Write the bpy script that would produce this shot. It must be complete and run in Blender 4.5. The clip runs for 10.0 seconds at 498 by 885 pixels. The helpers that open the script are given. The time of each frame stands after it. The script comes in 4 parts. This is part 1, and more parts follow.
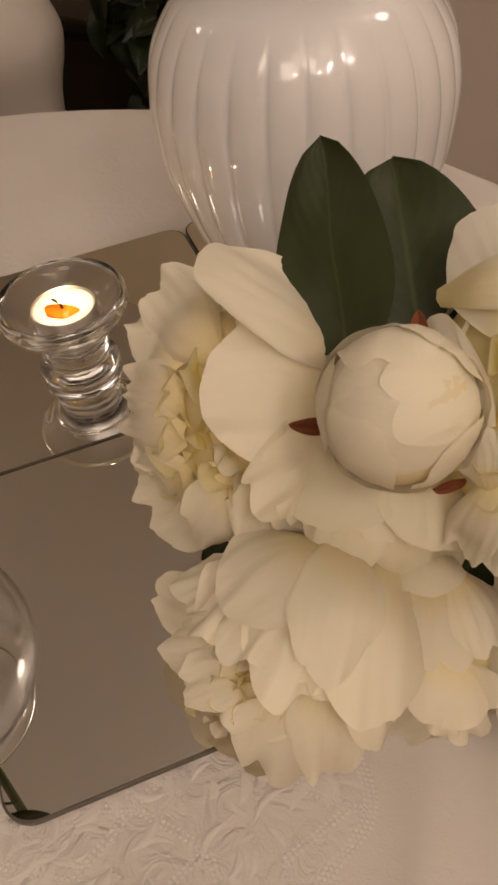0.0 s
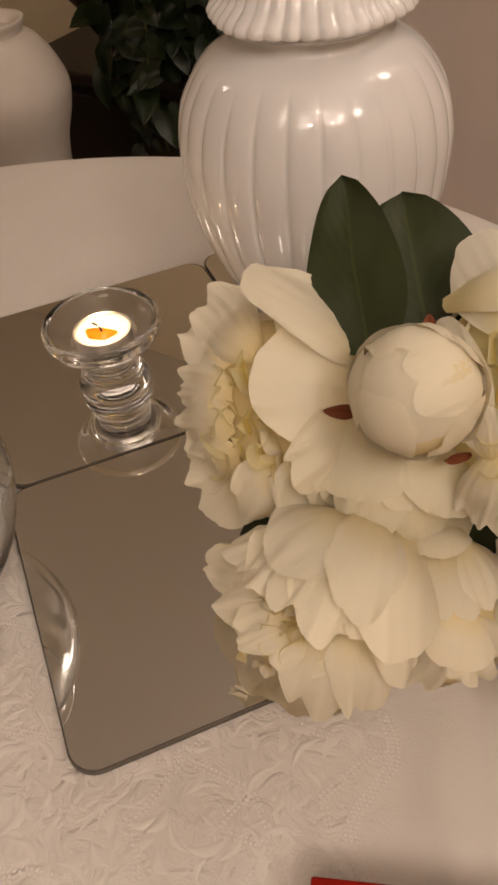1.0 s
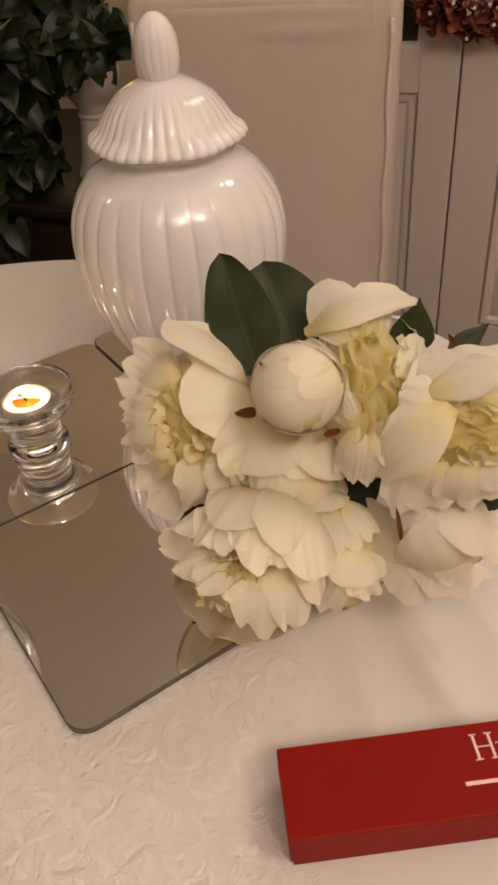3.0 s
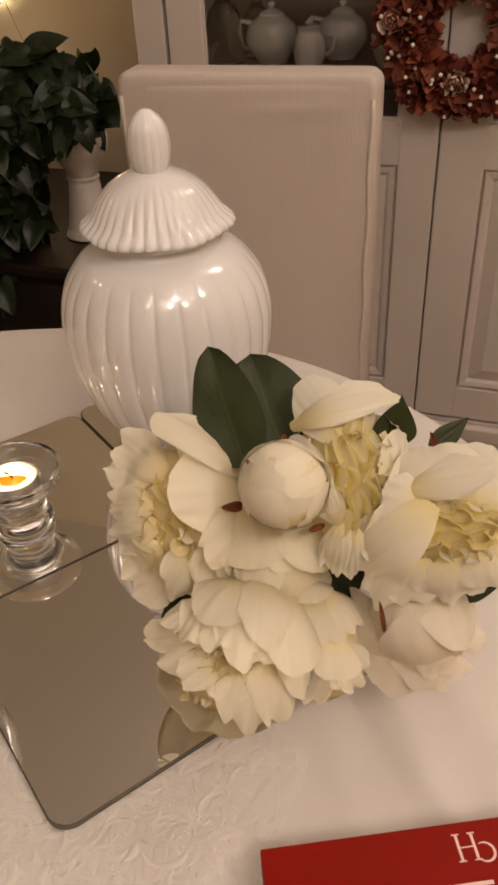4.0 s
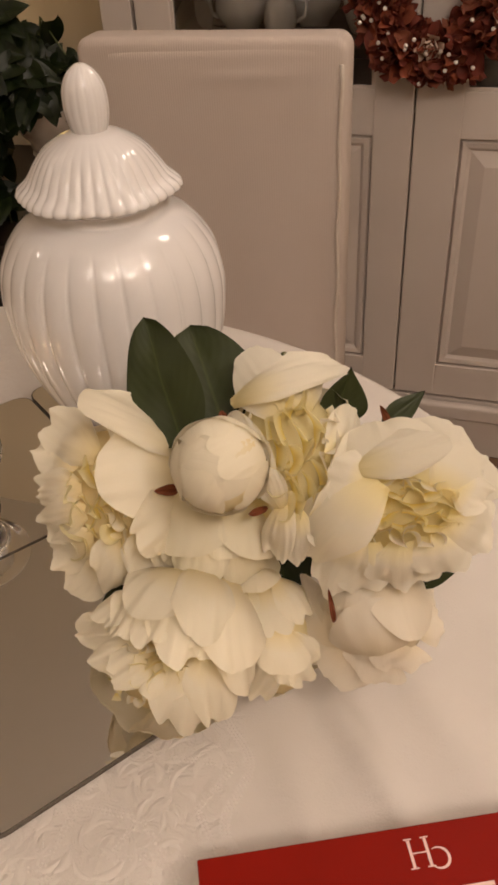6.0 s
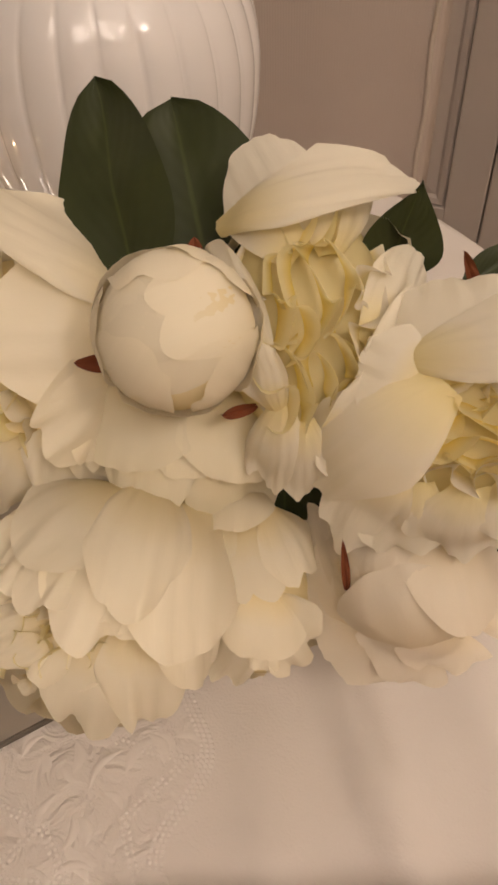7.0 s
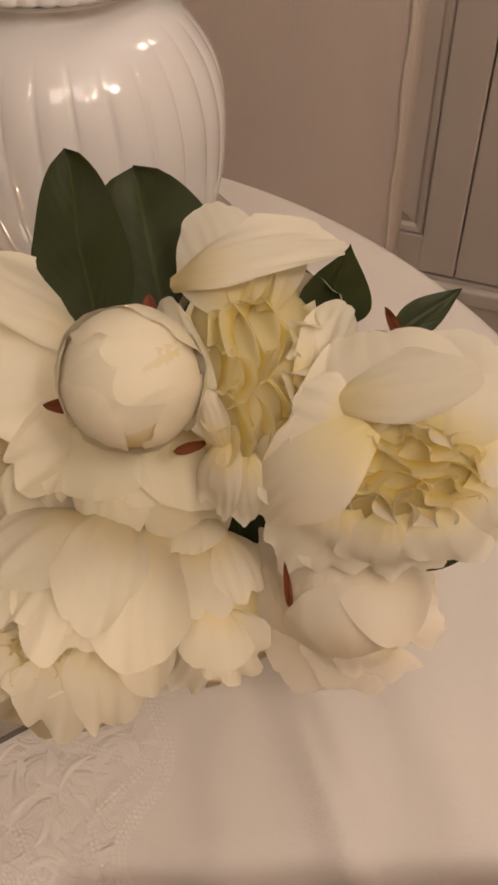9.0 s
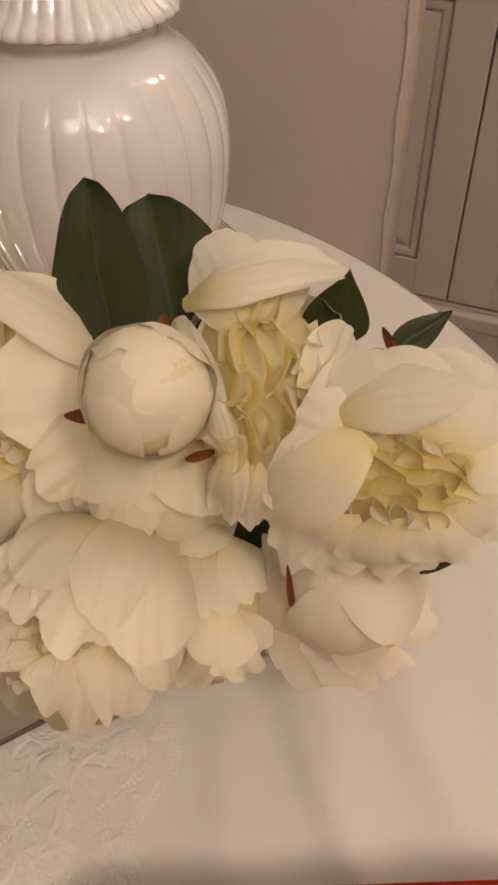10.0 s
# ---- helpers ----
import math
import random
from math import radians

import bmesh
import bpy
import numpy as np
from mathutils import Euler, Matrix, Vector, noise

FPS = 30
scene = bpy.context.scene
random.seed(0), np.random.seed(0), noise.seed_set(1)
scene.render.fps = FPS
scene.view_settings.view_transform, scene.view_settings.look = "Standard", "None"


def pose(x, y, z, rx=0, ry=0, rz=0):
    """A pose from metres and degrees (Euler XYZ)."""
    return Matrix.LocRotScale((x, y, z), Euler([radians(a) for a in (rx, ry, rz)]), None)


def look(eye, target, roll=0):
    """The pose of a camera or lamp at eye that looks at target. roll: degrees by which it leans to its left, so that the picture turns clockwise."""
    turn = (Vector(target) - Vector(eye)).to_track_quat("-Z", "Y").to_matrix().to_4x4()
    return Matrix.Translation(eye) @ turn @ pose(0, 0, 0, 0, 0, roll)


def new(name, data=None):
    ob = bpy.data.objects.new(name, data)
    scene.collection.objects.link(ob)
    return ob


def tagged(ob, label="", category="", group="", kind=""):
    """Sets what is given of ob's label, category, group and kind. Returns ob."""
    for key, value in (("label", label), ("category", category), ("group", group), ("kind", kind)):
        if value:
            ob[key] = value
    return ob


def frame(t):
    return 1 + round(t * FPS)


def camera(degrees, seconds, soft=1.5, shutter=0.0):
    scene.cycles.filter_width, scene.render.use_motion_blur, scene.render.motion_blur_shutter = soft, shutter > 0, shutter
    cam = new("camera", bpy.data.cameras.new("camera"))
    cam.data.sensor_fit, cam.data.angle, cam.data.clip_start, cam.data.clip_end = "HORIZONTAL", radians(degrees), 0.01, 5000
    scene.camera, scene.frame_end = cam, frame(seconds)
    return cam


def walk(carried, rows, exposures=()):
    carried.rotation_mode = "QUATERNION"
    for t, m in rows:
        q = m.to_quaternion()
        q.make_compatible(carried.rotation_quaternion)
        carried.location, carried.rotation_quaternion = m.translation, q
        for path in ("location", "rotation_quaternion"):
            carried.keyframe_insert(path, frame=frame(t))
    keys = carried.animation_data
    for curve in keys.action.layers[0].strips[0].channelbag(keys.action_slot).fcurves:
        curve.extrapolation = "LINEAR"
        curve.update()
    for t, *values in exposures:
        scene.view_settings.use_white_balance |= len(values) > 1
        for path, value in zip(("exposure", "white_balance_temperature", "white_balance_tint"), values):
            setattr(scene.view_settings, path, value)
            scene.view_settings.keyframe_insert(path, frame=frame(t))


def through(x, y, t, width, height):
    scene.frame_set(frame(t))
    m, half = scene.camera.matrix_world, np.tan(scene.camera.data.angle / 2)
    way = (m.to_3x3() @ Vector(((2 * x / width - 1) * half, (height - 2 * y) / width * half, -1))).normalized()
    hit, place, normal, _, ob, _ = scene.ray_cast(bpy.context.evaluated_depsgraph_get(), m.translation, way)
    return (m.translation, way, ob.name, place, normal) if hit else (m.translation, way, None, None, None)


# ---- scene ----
cam = camera(35.0, 10.0, soft=3.0)
PATH = [
    (0, (0.258, 0.401, 1.082), (-0.199, 1.675, -0.39), -7.0),
    (0.5, (0.253, 0.364, 1.099), (-0.187, 1.65, -0.368), -6.9),
    (1, (0.254, 0.348, 1.106), (-0.197, 1.7, -0.297), -6.8),
    (1.5, (0.233, 0.273, 1.117), (-0.115, 1.709, -0.23), -8.9),
    (2, (0.218, 0.235, 1.138), (-0.014, 1.736, -0.163), -6.4),
    (2.5, (0.229, 0.236, 1.144), (0.079, 1.767, -0.134), -5.0),
    (3, (0.241, 0.226, 1.155), (0.137, 1.779, -0.101), -4.9),
    (4.3, (0.236, 0.237, 1.21), (0.199, 1.906, 0.108), -2.6),
    (4.5, (0.232, 0.235, 1.228), (0.194, 1.931, 0.169), -2.3),
    (5, (0.231, 0.25, 1.203), (0.188, 1.955, 0.158), -2.2),
    (5.5, (0.234, 0.253, 1.189), (0.196, 1.941, 0.117), -3.1),
    (6, (0.266, 0.262, 1.158), (0.241, 1.859, -0.046), -3.4),
    (6.2, (0.283, 0.289, 1.129), (0.25, 1.844, -0.128), -2.8),
    (7.3, (0.289, 0.401, 1.054), (0.092, 1.715, -0.441), -2.7),
    (7.5, (0.284, 0.385, 1.053), (0.128, 1.764, -0.387), -1.1),
    (8, (0.294, 0.385, 1.060), (0.147, 1.769, -0.376), -0.9),
    (8.5, (0.303, 0.401, 1.059), (0.147, 1.788, -0.374), -1.4),
    (9, (0.307, 0.374, 1.087), (0.148, 1.758, -0.348), -2.1),
    (9.5, (0.302, 0.342, 1.112), (0.159, 1.719, -0.331), -2.4),
    (10, (0.304, 0.356, 1.099), (0.159, 1.778, -0.300), -1.2),
]
walk(cam, [(t, look(eye, target, roll)) for t, eye, target, roll in PATH], exposures=[(0.0, -0.36), (0.7, -0.28), (1.5, -0.14), (2.2, -0.06), (6.0, -0.05), (7.5, -0.2), (8.5, -0.24), (10.0, -0.18)])

# ---- light ----
world = bpy.data.worlds.new("room_dusk")
world.use_nodes = True
scene.world = world
world.node_tree.nodes["Background"].inputs[0].default_value = (1.0, 0.82, 0.68, 1)
world.node_tree.nodes["Background"].inputs[1].default_value = 0.006
scene.view_settings.exposure = 0.0
WARM = (1.0, 0.825, 0.70)


def lamp(name, kind, at, energy, colour, size=0.05, target=None):
    data = bpy.data.lights.new(name, kind)
    data.energy, data.color = energy, colour
    if kind == "AREA":
        data.size = size
    else:
        data.shadow_soft_size = size
    ob = new(name, data)
    ob.matrix_world = look(at, target) if target else pose(*at)
    return ob


# the pendant's bulbs over the near side of the table
for bx, by in ((0.96, -0.16), (1.06, -0.04), (1.02, -0.26)):
    lamp("pendant_bulb", "POINT", (bx, by, 2.0), 6.8, WARM, 0.02)
for bx, by in ((0.58, -0.42), (0.66, -0.34), (0.70, -0.46)):
    lamp("pendant_bulb", "POINT", (bx, by, 1.97), 4.6, WARM, 0.02)
# soft area fill added below the ceiling, standing for no known fitting
lamp("ceiling_fill", "AREA", (0.2, -0.6, 2.37), 8.5, WARM, 0.7, (0.1, 0.4, 0.7))
# two unseen points added to brighten the cabinet, back wall and mirror reflections
lamp("room_fill", "POINT", (1.10, 1.30, 2.12), 13.5, WARM, 0.15)
lamp("room_fill", "POINT", (-1.75, 1.05, 2.20), 6.0, WARM, 0.12)
lamp("tea_flame", "POINT", (0.035, 0.729, 0.8155), 0.06, (1.0, 0.66, 0.34), 0.0015)
lamp("fairy_glow", "POINT", (-0.36, 2.36, 1.16), 0.50, (1.0, 0.52, 0.07), 0.05)



# ---- materials ----
def material(name, colour, rough=0.6, metal=0.0, spec=0.5, second=None, scale=8.0, mix=0.4, bump=0.0, bump_scale=60.0, coat=0.0, detail=4.0):
    """A principled surface, varied at two scales by noise in object space."""
    m = bpy.data.materials.new(name)
    m.use_nodes = True
    t = m.node_tree
    p = t.nodes["Principled BSDF"]
    p.inputs["Roughness"].default_value = rough
    p.inputs["Metallic"].default_value = metal
    p.inputs["Specular IOR Level"].default_value = spec
    p.inputs["Coat Weight"].default_value = coat
    p.inputs["Coat Roughness"].default_value = 0.02
    p.inputs["Base Color"].default_value = (*colour, 1)
    co = t.nodes.new("ShaderNodeTexCoord")
    if second:
        n = t.nodes.new("ShaderNodeTexNoise")
        n.inputs["Scale"].default_value, n.inputs["Detail"].default_value = scale, detail
        t.links.new(co.outputs["Object"], n.inputs["Vector"])
        mx = t.nodes.new("ShaderNodeMix")
        mx.data_type = "RGBA"
        r = t.nodes.new("ShaderNodeMapRange")
        r.inputs[1].default_value, r.inputs[2].default_value, r.inputs[4].default_value = 0.35, 0.65, mix
        t.links.new(n.outputs["Fac"], r.inputs[0])
        t.links.new(r.outputs[0], mx.inputs["Factor"])
        mx.inputs["A"].default_value, mx.inputs["B"].default_value = (*colour, 1), (*second, 1)
        t.links.new(mx.outputs["Result"], p.inputs["Base Color"])
    if bump:
        n = t.nodes.new("ShaderNodeTexNoise")
        n.inputs["Scale"].default_value, n.inputs["Detail"].default_value = bump_scale, 6
        t.links.new(co.outputs["Object"], n.inputs["Vector"])
        b = t.nodes.new("ShaderNodeBump")
        b.inputs["Strength"].default_value, b.inputs["Distance"].default_value = 1.0, bump
        t.links.new(n.outputs["Fac"], b.inputs["Height"])
        t.links.new(b.outputs["Normal"], p.inputs["Normal"])
    return m


def glass_material(name, colour=(1, 1, 1), rough=0.0, ior=1.5):
    m = bpy.data.materials.new(name)
    m.use_nodes = True
    p = m.node_tree.nodes["Principled BSDF"]
    p.inputs["Base Color"].default_value = (*colour, 1)
    p.inputs["Transmission Weight"].default_value = 1
    p.inputs["Roughness"].default_value = rough
    p.inputs["IOR"].default_value = ior
    return m


def glow_material(name, colour, strength):
    m = bpy.data.materials.new(name)
    m.use_nodes = True
    p = m.node_tree.nodes["Principled BSDF"]
    p.inputs["Base Color"].default_value = (*colour, 1)
    p.inputs["Emission Color"].default_value = (*colour, 1)
    p.inputs["Emission Strength"].default_value = strength
    return m


def petal_material(name, base, tip, mid=0.45, through=0.25, veins=0.00035):
    """Silk petal: colour from its foot to its rim along the UV's v, fine veins along it, some light passing through."""
    m = bpy.data.materials.new(name)
    m.use_nodes = True
    t = m.node_tree
    p = t.nodes["Principled BSDF"]
    p.inputs["Roughness"].default_value = 0.62
    p.inputs["Specular IOR Level"].default_value = 0.25
    uv = t.nodes.new("ShaderNodeUVMap")
    sep = t.nodes.new("ShaderNodeSeparateXYZ")
    t.links.new(uv.outputs[0], sep.inputs[0])
    ramp = t.nodes.new("ShaderNodeValToRGB")
    ramp.color_ramp.elements[0].color, ramp.color_ramp.elements[1].color = (*base, 1), (*tip, 1)
    ramp.color_ramp.elements[0].position, ramp.color_ramp.elements[1].position = 0.05, mid + 0.25
    t.links.new(sep.outputs["Y"], ramp.inputs[0])
    info = t.nodes.new("ShaderNodeObjectInfo")
    hsv = t.nodes.new("ShaderNodeHueSaturation")
    r = t.nodes.new("ShaderNodeMapRange")
    r.inputs[3].default_value, r.inputs[4].default_value = 0.92, 1.06
    t.links.new(info.outputs["Random"], r.inputs[0])
    t.links.new(r.outputs[0], hsv.inputs["Value"])
    t.links.new(ramp.outputs[0], hsv.inputs["Color"])
    t.links.new(hsv.outputs[0], p.inputs["Base Color"])
    wave = t.nodes.new("ShaderNodeTexNoise")
    mp = t.nodes.new("ShaderNodeMapping")
    mp.inputs["Scale"].default_value = (15, 4, 1)
    t.links.new(uv.outputs[0], mp.inputs[0])
    t.links.new(mp.outputs[0], wave.inputs["Vector"])
    wave.inputs["Scale"].default_value = 1.0
    b = t.nodes.new("ShaderNodeBump")
    b.inputs["Strength"].default_value, b.inputs["Distance"].default_value = 0.9, veins
    t.links.new(wave.outputs["Fac"], b.inputs["Height"])
    t.links.new(b.outputs["Normal"], p.inputs["Normal"])
    tr = t.nodes.new("ShaderNodeBsdfTranslucent")
    t.links.new(hsv.outputs[0], tr.inputs["Color"])
    mixer = t.nodes.new("ShaderNodeMixShader")
    mixer.inputs[0].default_value = through
    t.links.new(p.outputs[0], mixer.inputs[1])
    t.links.new(tr.outputs[0], mixer.inputs[2])
    t.links.new(mixer.outputs[0], t.nodes["Material Output"].inputs["Surface"])
    return m


def leaf_material(name, dark, light, rough=0.42, scale=30):
    m = material(name, dark, rough, spec=0.3, second=light, scale=scale, mix=0.7)
    t = m.node_tree
    p = t.nodes["Principled BSDF"]
    uv, sep, mid, rib = t.nodes.new("ShaderNodeUVMap"), t.nodes.new("ShaderNodeSeparateXYZ"), t.nodes.new("ShaderNodeMath"), t.nodes.new("ShaderNodeMath")
    t.links.new(uv.outputs[0], sep.inputs[0])
    mid.operation, mid.inputs[1].default_value = "SUBTRACT", 0.5
    t.links.new(sep.outputs["X"], mid.inputs[0])
    rib.operation = "ABSOLUTE"
    t.links.new(mid.outputs[0], rib.inputs[0])
    # side veins slant away from the midrib
    slant, veins = t.nodes.new("ShaderNodeMath"), t.nodes.new("ShaderNodeTexWave")
    slant.operation = "SUBTRACT"
    t.links.new(sep.outputs["Y"], slant.inputs[0])
    t.links.new(rib.outputs[0], slant.inputs[1])
    veins.inputs["Scale"].default_value, veins.inputs["Distortion"].default_value = 2.6, 0.6
    t.links.new(slant.outputs[0], veins.inputs["Vector"])
    line = t.nodes.new("ShaderNodeMapRange")
    line.inputs[1].default_value, line.inputs[2].default_value, line.inputs[3].default_value, line.inputs[4].default_value = 0.006, 0.022, 1.0, 0.0
    t.links.new(rib.outputs[0], line.inputs[0])
    mx = t.nodes.new("ShaderNodeMix")
    mx.data_type = "RGBA"
    mx.inputs["B"].default_value = (*[min(1.0, 1.2 * k) for k in light], 1)
    t.links.new(line.outputs[0], mx.inputs["Factor"])
    t.links.new(p.inputs["Base Color"].links[0].from_socket, mx.inputs["A"])
    t.links.new(mx.outputs["Result"], p.inputs["Base Color"])
    bump = t.nodes.new("ShaderNodeBump")
    bump.inputs["Strength"].default_value, bump.inputs["Distance"].default_value = 0.14, 0.0005
    t.links.new(veins.outputs["Fac"], bump.inputs["Height"])
    t.links.new(bump.outputs["Normal"], p.inputs["Normal"])
    return m


CREAM = petal_material("cream_silk_petal", (0.864, 0.741, 0.427), (0.864, 0.807, 0.655), mid=0.35, through=0.34)
YELLOW = petal_material("pale_yellow_silk_petal", (0.90, 0.765, 0.27), (0.885, 0.82, 0.54), mid=0.45, through=0.6)
PALE = petal_material("pale_silk_petal", (0.874, 0.779, 0.446), (0.864, 0.822, 0.703), mid=0.3, through=0.42)
SKIRT = petal_material("smooth_cream_silk_petal", (0.845, 0.741, 0.475), (0.855, 0.798, 0.627), through=0.3)
IVORY = petal_material("ivory_silk_petal", (0.827, 0.722, 0.522), (0.836, 0.769, 0.646), through=0.32)
PINK = petal_material("pink_rose_petal", (0.90, 0.60, 0.49), (0.93, 0.77, 0.69))
GREEN = leaf_material("dark_silk_leaf", (0.021, 0.028, 0.008), (0.036, 0.044, 0.012), 0.5)
POTHOS = leaf_material("pothos_leaf", (0.005, 0.009, 0.003), (0.016, 0.026, 0.006), 0.36)
SEPAL = material("brown_sepal", (0.15, 0.042, 0.018), 0.7, spec=0.2, second=(0.21, 0.07, 0.03), scale=80)
STEM = material("olive_stem", (0.07, 0.09, 0.03), 0.6, second=(0.14, 0.12, 0.05), scale=60)
PORCELAIN = material("white_glazed_porcelain", (0.71, 0.69, 0.69), 0.05, spec=0.5, second=(0.685, 0.66, 0.65), scale=14, coat=0.5)
MIRROR = material("mirror_silver", (0.90, 0.89, 0.875), 0.015, metal=1.0)
MIRROR_EDGE = material("mirror_edge", (0.10, 0.085, 0.07), 0.25)
CLEAR = glass_material("clear_glass")
BOWL_GLASS = glass_material("bowl_glass", (0.97, 0.98, 0.98))
PANE_GLASS = glass_material("cabinet_pane_glass", (0.85, 0.84, 0.80))
WAX = material("tealight_wax", (0.92, 0.88, 0.80), 0.4, second=(0.88, 0.82, 0.72), scale=60)
# clear melt; the orange is the flame's reflection put into its colour
MOLTEN = material("molten_wax_flame_tint", (0.60, 0.13, 0.006), 0.1, second=(0.66, 0.18, 0.01), scale=90)
FLAME = glow_material("flame", (1.0, 0.72, 0.36), 9.0)
TIN = material("tealight_tin", (0.75, 0.74, 0.72), 0.3, metal=1.0)
SOOT = material("wick_soot", (0.02, 0.015, 0.01), 0.9)
RED = material("red_box_paper", (0.21, 0.006, 0.001), 0.5, spec=0.12, second=(0.24, 0.006, 0.002), scale=30, bump=0.00008, bump_scale=700)
PRINT = material("pale_pink_print", (0.80, 0.55, 0.50), 0.5)
PAINT = material("cream_cabinet_paint", (0.61, 0.545, 0.50), 0.5, second=(0.55, 0.49, 0.45), scale=5, bump=0.0003, bump_scale=90)
INSIDE = material("cabinet_inside_wood", (0.17, 0.12, 0.085), 0.6, second=(0.11, 0.078, 0.055), scale=9)
WALL = material("warm_plaster_wall", (0.63, 0.545, 0.40), 0.85, second=(0.57, 0.485, 0.345), scale=3, bump=0.0005, bump_scale=150)
CEIL = material("white_ceiling", (0.86, 0.84, 0.81), 0.9, second=(0.82, 0.80, 0.77), scale=2)
FLOORWOOD = material("brown_floor_wood", (0.16, 0.09, 0.05), 0.4, second=(0.11, 0.06, 0.035), scale=6)
DARKWOOD = material("dark_furniture_wood", (0.012, 0.007, 0.005), 0.4, spec=0.3, second=(0.02, 0.012, 0.008), scale=12, bump=0.0003, bump_scale=80)
STONE = material("white_stoneware", (0.72, 0.66, 0.60), 0.6, second=(0.64, 0.57, 0.51), scale=14, bump=0.0004, bump_scale=120)
WREATH = [petal_material("dried_red_petal", (0.09, 0.018, 0.012), (0.19, 0.045, 0.03), through=0.1), petal_material("dried_brown_petal", (0.13, 0.03, 0.015), (0.26, 0.085, 0.05), through=0.1),
          petal_material("dried_rust_petal", (0.16, 0.03, 0.012), (0.32, 0.09, 0.05), through=0.1)]
BEIGEROSE = petal_material("beige_paper_rose", (0.50, 0.30, 0.20), (0.74, 0.56, 0.45), through=0.1)
PEARL = material("pearl", (0.82, 0.76, 0.70), 0.2, coat=0.5)
BRASS = material("worn_metal", (0.42, 0.36, 0.30), 0.35, metal=1.0)
DRIED = petal_material("dried_beige_petal", (0.30, 0.17, 0.08), (0.56, 0.43, 0.30), through=0.2)
WIRE = material("green_wire", (0.02, 0.03, 0.015), 0.6)
BULB = glow_material("fairy_bulb_glow", (1.0, 0.80, 0.48), 30.0)


def cloth_material(name, relief):
    """White damask: woven threads, soft crumples, and raised sprigs where relief is above nought."""
    m = material(name, (0.66, 0.615, 0.57), 0.85, spec=0.2, second=(0.62, 0.57, 0.525), scale=9, mix=0.6)
    t = m.node_tree
    p = t.nodes["Principled BSDF"]
    p.inputs["Sheen Weight"].default_value = 0.15
    co = t.nodes.new("ShaderNodeTexCoord")
    n1 = t.nodes.new("ShaderNodeTexNoise")
    n1.inputs["Scale"].default_value, n1.inputs["Detail"].default_value, n1.inputs["Distortion"].default_value = 62, 3, 2.2
    n2 = t.nodes.new("ShaderNodeTexNoise")
    n2.inputs["Scale"].default_value, n2.inputs["Detail"].default_value = 900, 2
    for n in (n1, n2):
        t.links.new(co.outputs["Object"], n.inputs["Vector"])
    sep = t.nodes.new("ShaderNodeSeparateXYZ")
    t.links.new(co.outputs["Object"], sep.inputs[0])
    plain_x, plain_y, both = t.nodes.new("ShaderNodeMapRange"), t.nodes.new("ShaderNodeMapRange"), t.nodes.new("ShaderNodeMath")
    for r, a, e, low in ((plain_x, 0.270, 0.290, 0.12), (plain_y, 0.02, 0.10, 0.30)):
        r.inputs[1].default_value, r.inputs[2].default_value, r.inputs[3].default_value, r.inputs[4].default_value = a, e, 1.0, low
    t.links.new(sep.outputs["X"], plain_x.inputs[0])
    t.links.new(sep.outputs["Y"], plain_y.inputs[0])
    both.operation = "MULTIPLY"
    t.links.new(plain_x.outputs[0], both.inputs[0])
    t.links.new(plain_y.outputs[0], both.inputs[1])
    b1 = t.nodes.new("ShaderNodeBump")
    b1.inputs["Distance"].default_value = relief
    t.links.new(both.outputs[0], b1.inputs["Strength"])
    b2 = t.nodes.new("ShaderNodeBump")
    b2.inputs["Strength"].default_value, b2.inputs["Distance"].default_value = 1.0, 0.00025
    t.links.new(n1.outputs["Fac"], b1.inputs["Height"])
    t.links.new(n2.outputs["Fac"], b2.inputs["Height"])
    t.links.new(b1.outputs["Normal"], b2.inputs["Normal"])
    t.links.new(b2.outputs["Normal"], p.inputs["Normal"])
    return m


CLOTH = cloth_material("white_damask_cloth", 0.0034)
THREAD = material("white_embroidery_thread", (0.68, 0.635, 0.59), 0.8, second=(0.63, 0.58, 0.535), scale=200, spec=0.2)


def corduroy_material():
    m = material("beige_corduroy", (0.60, 0.52, 0.47), 0.9, spec=0.15, second=(0.54, 0.465, 0.415), scale=6, mix=0.5)
    t = m.node_tree
    p = t.nodes["Principled BSDF"]
    co = t.nodes.new("ShaderNodeTexCoord")
    w = t.nodes.new("ShaderNodeTexWave")
    w.wave_type, w.bands_direction = "BANDS", "X"
    w.inputs["Scale"].default_value = 84
    w.inputs["Distortion"].default_value = 0.15
    t.links.new(co.outputs["Object"], w.inputs["Vector"])
    b = t.nodes.new("ShaderNodeBump")
    b.inputs["Strength"].default_value, b.inputs["Distance"].default_value = 0.35, 0.0006
    t.links.new(w.outputs["Fac"], b.inputs["Height"])
    t.links.new(b.outputs["Normal"], p.inputs["Normal"])
    return m


CORD = corduroy_material()
PIPING = material("beige_piping", (0.62, 0.55, 0.48), 0.85, second=(0.55, 0.48, 0.41), scale=90)


# ---- builders ----
def part(name, bm, mat, parent=None, label="", smooth=True, m=None):
    """Links a bmesh as one mesh object under a thing or part, in that parent's space."""
    me = bpy.data.meshes.new(name)
    bm.to_mesh(me)
    bm.free()
    return part_mesh(name, me, mat, parent, label, smooth, m)


def part_mesh(name, me, mat, parent=None, label="", smooth=True, m=None):
    if mat and not me.materials:
        me.materials.append(mat)
    if smooth:
        me.polygons.foreach_set("use_smooth", [True] * len(me.polygons))
    ob = new(name, me)
    if parent:
        ob.parent = parent
    if m is not None:
        ob.matrix_basis = m
    if label:
        tagged(ob, label)
    return ob


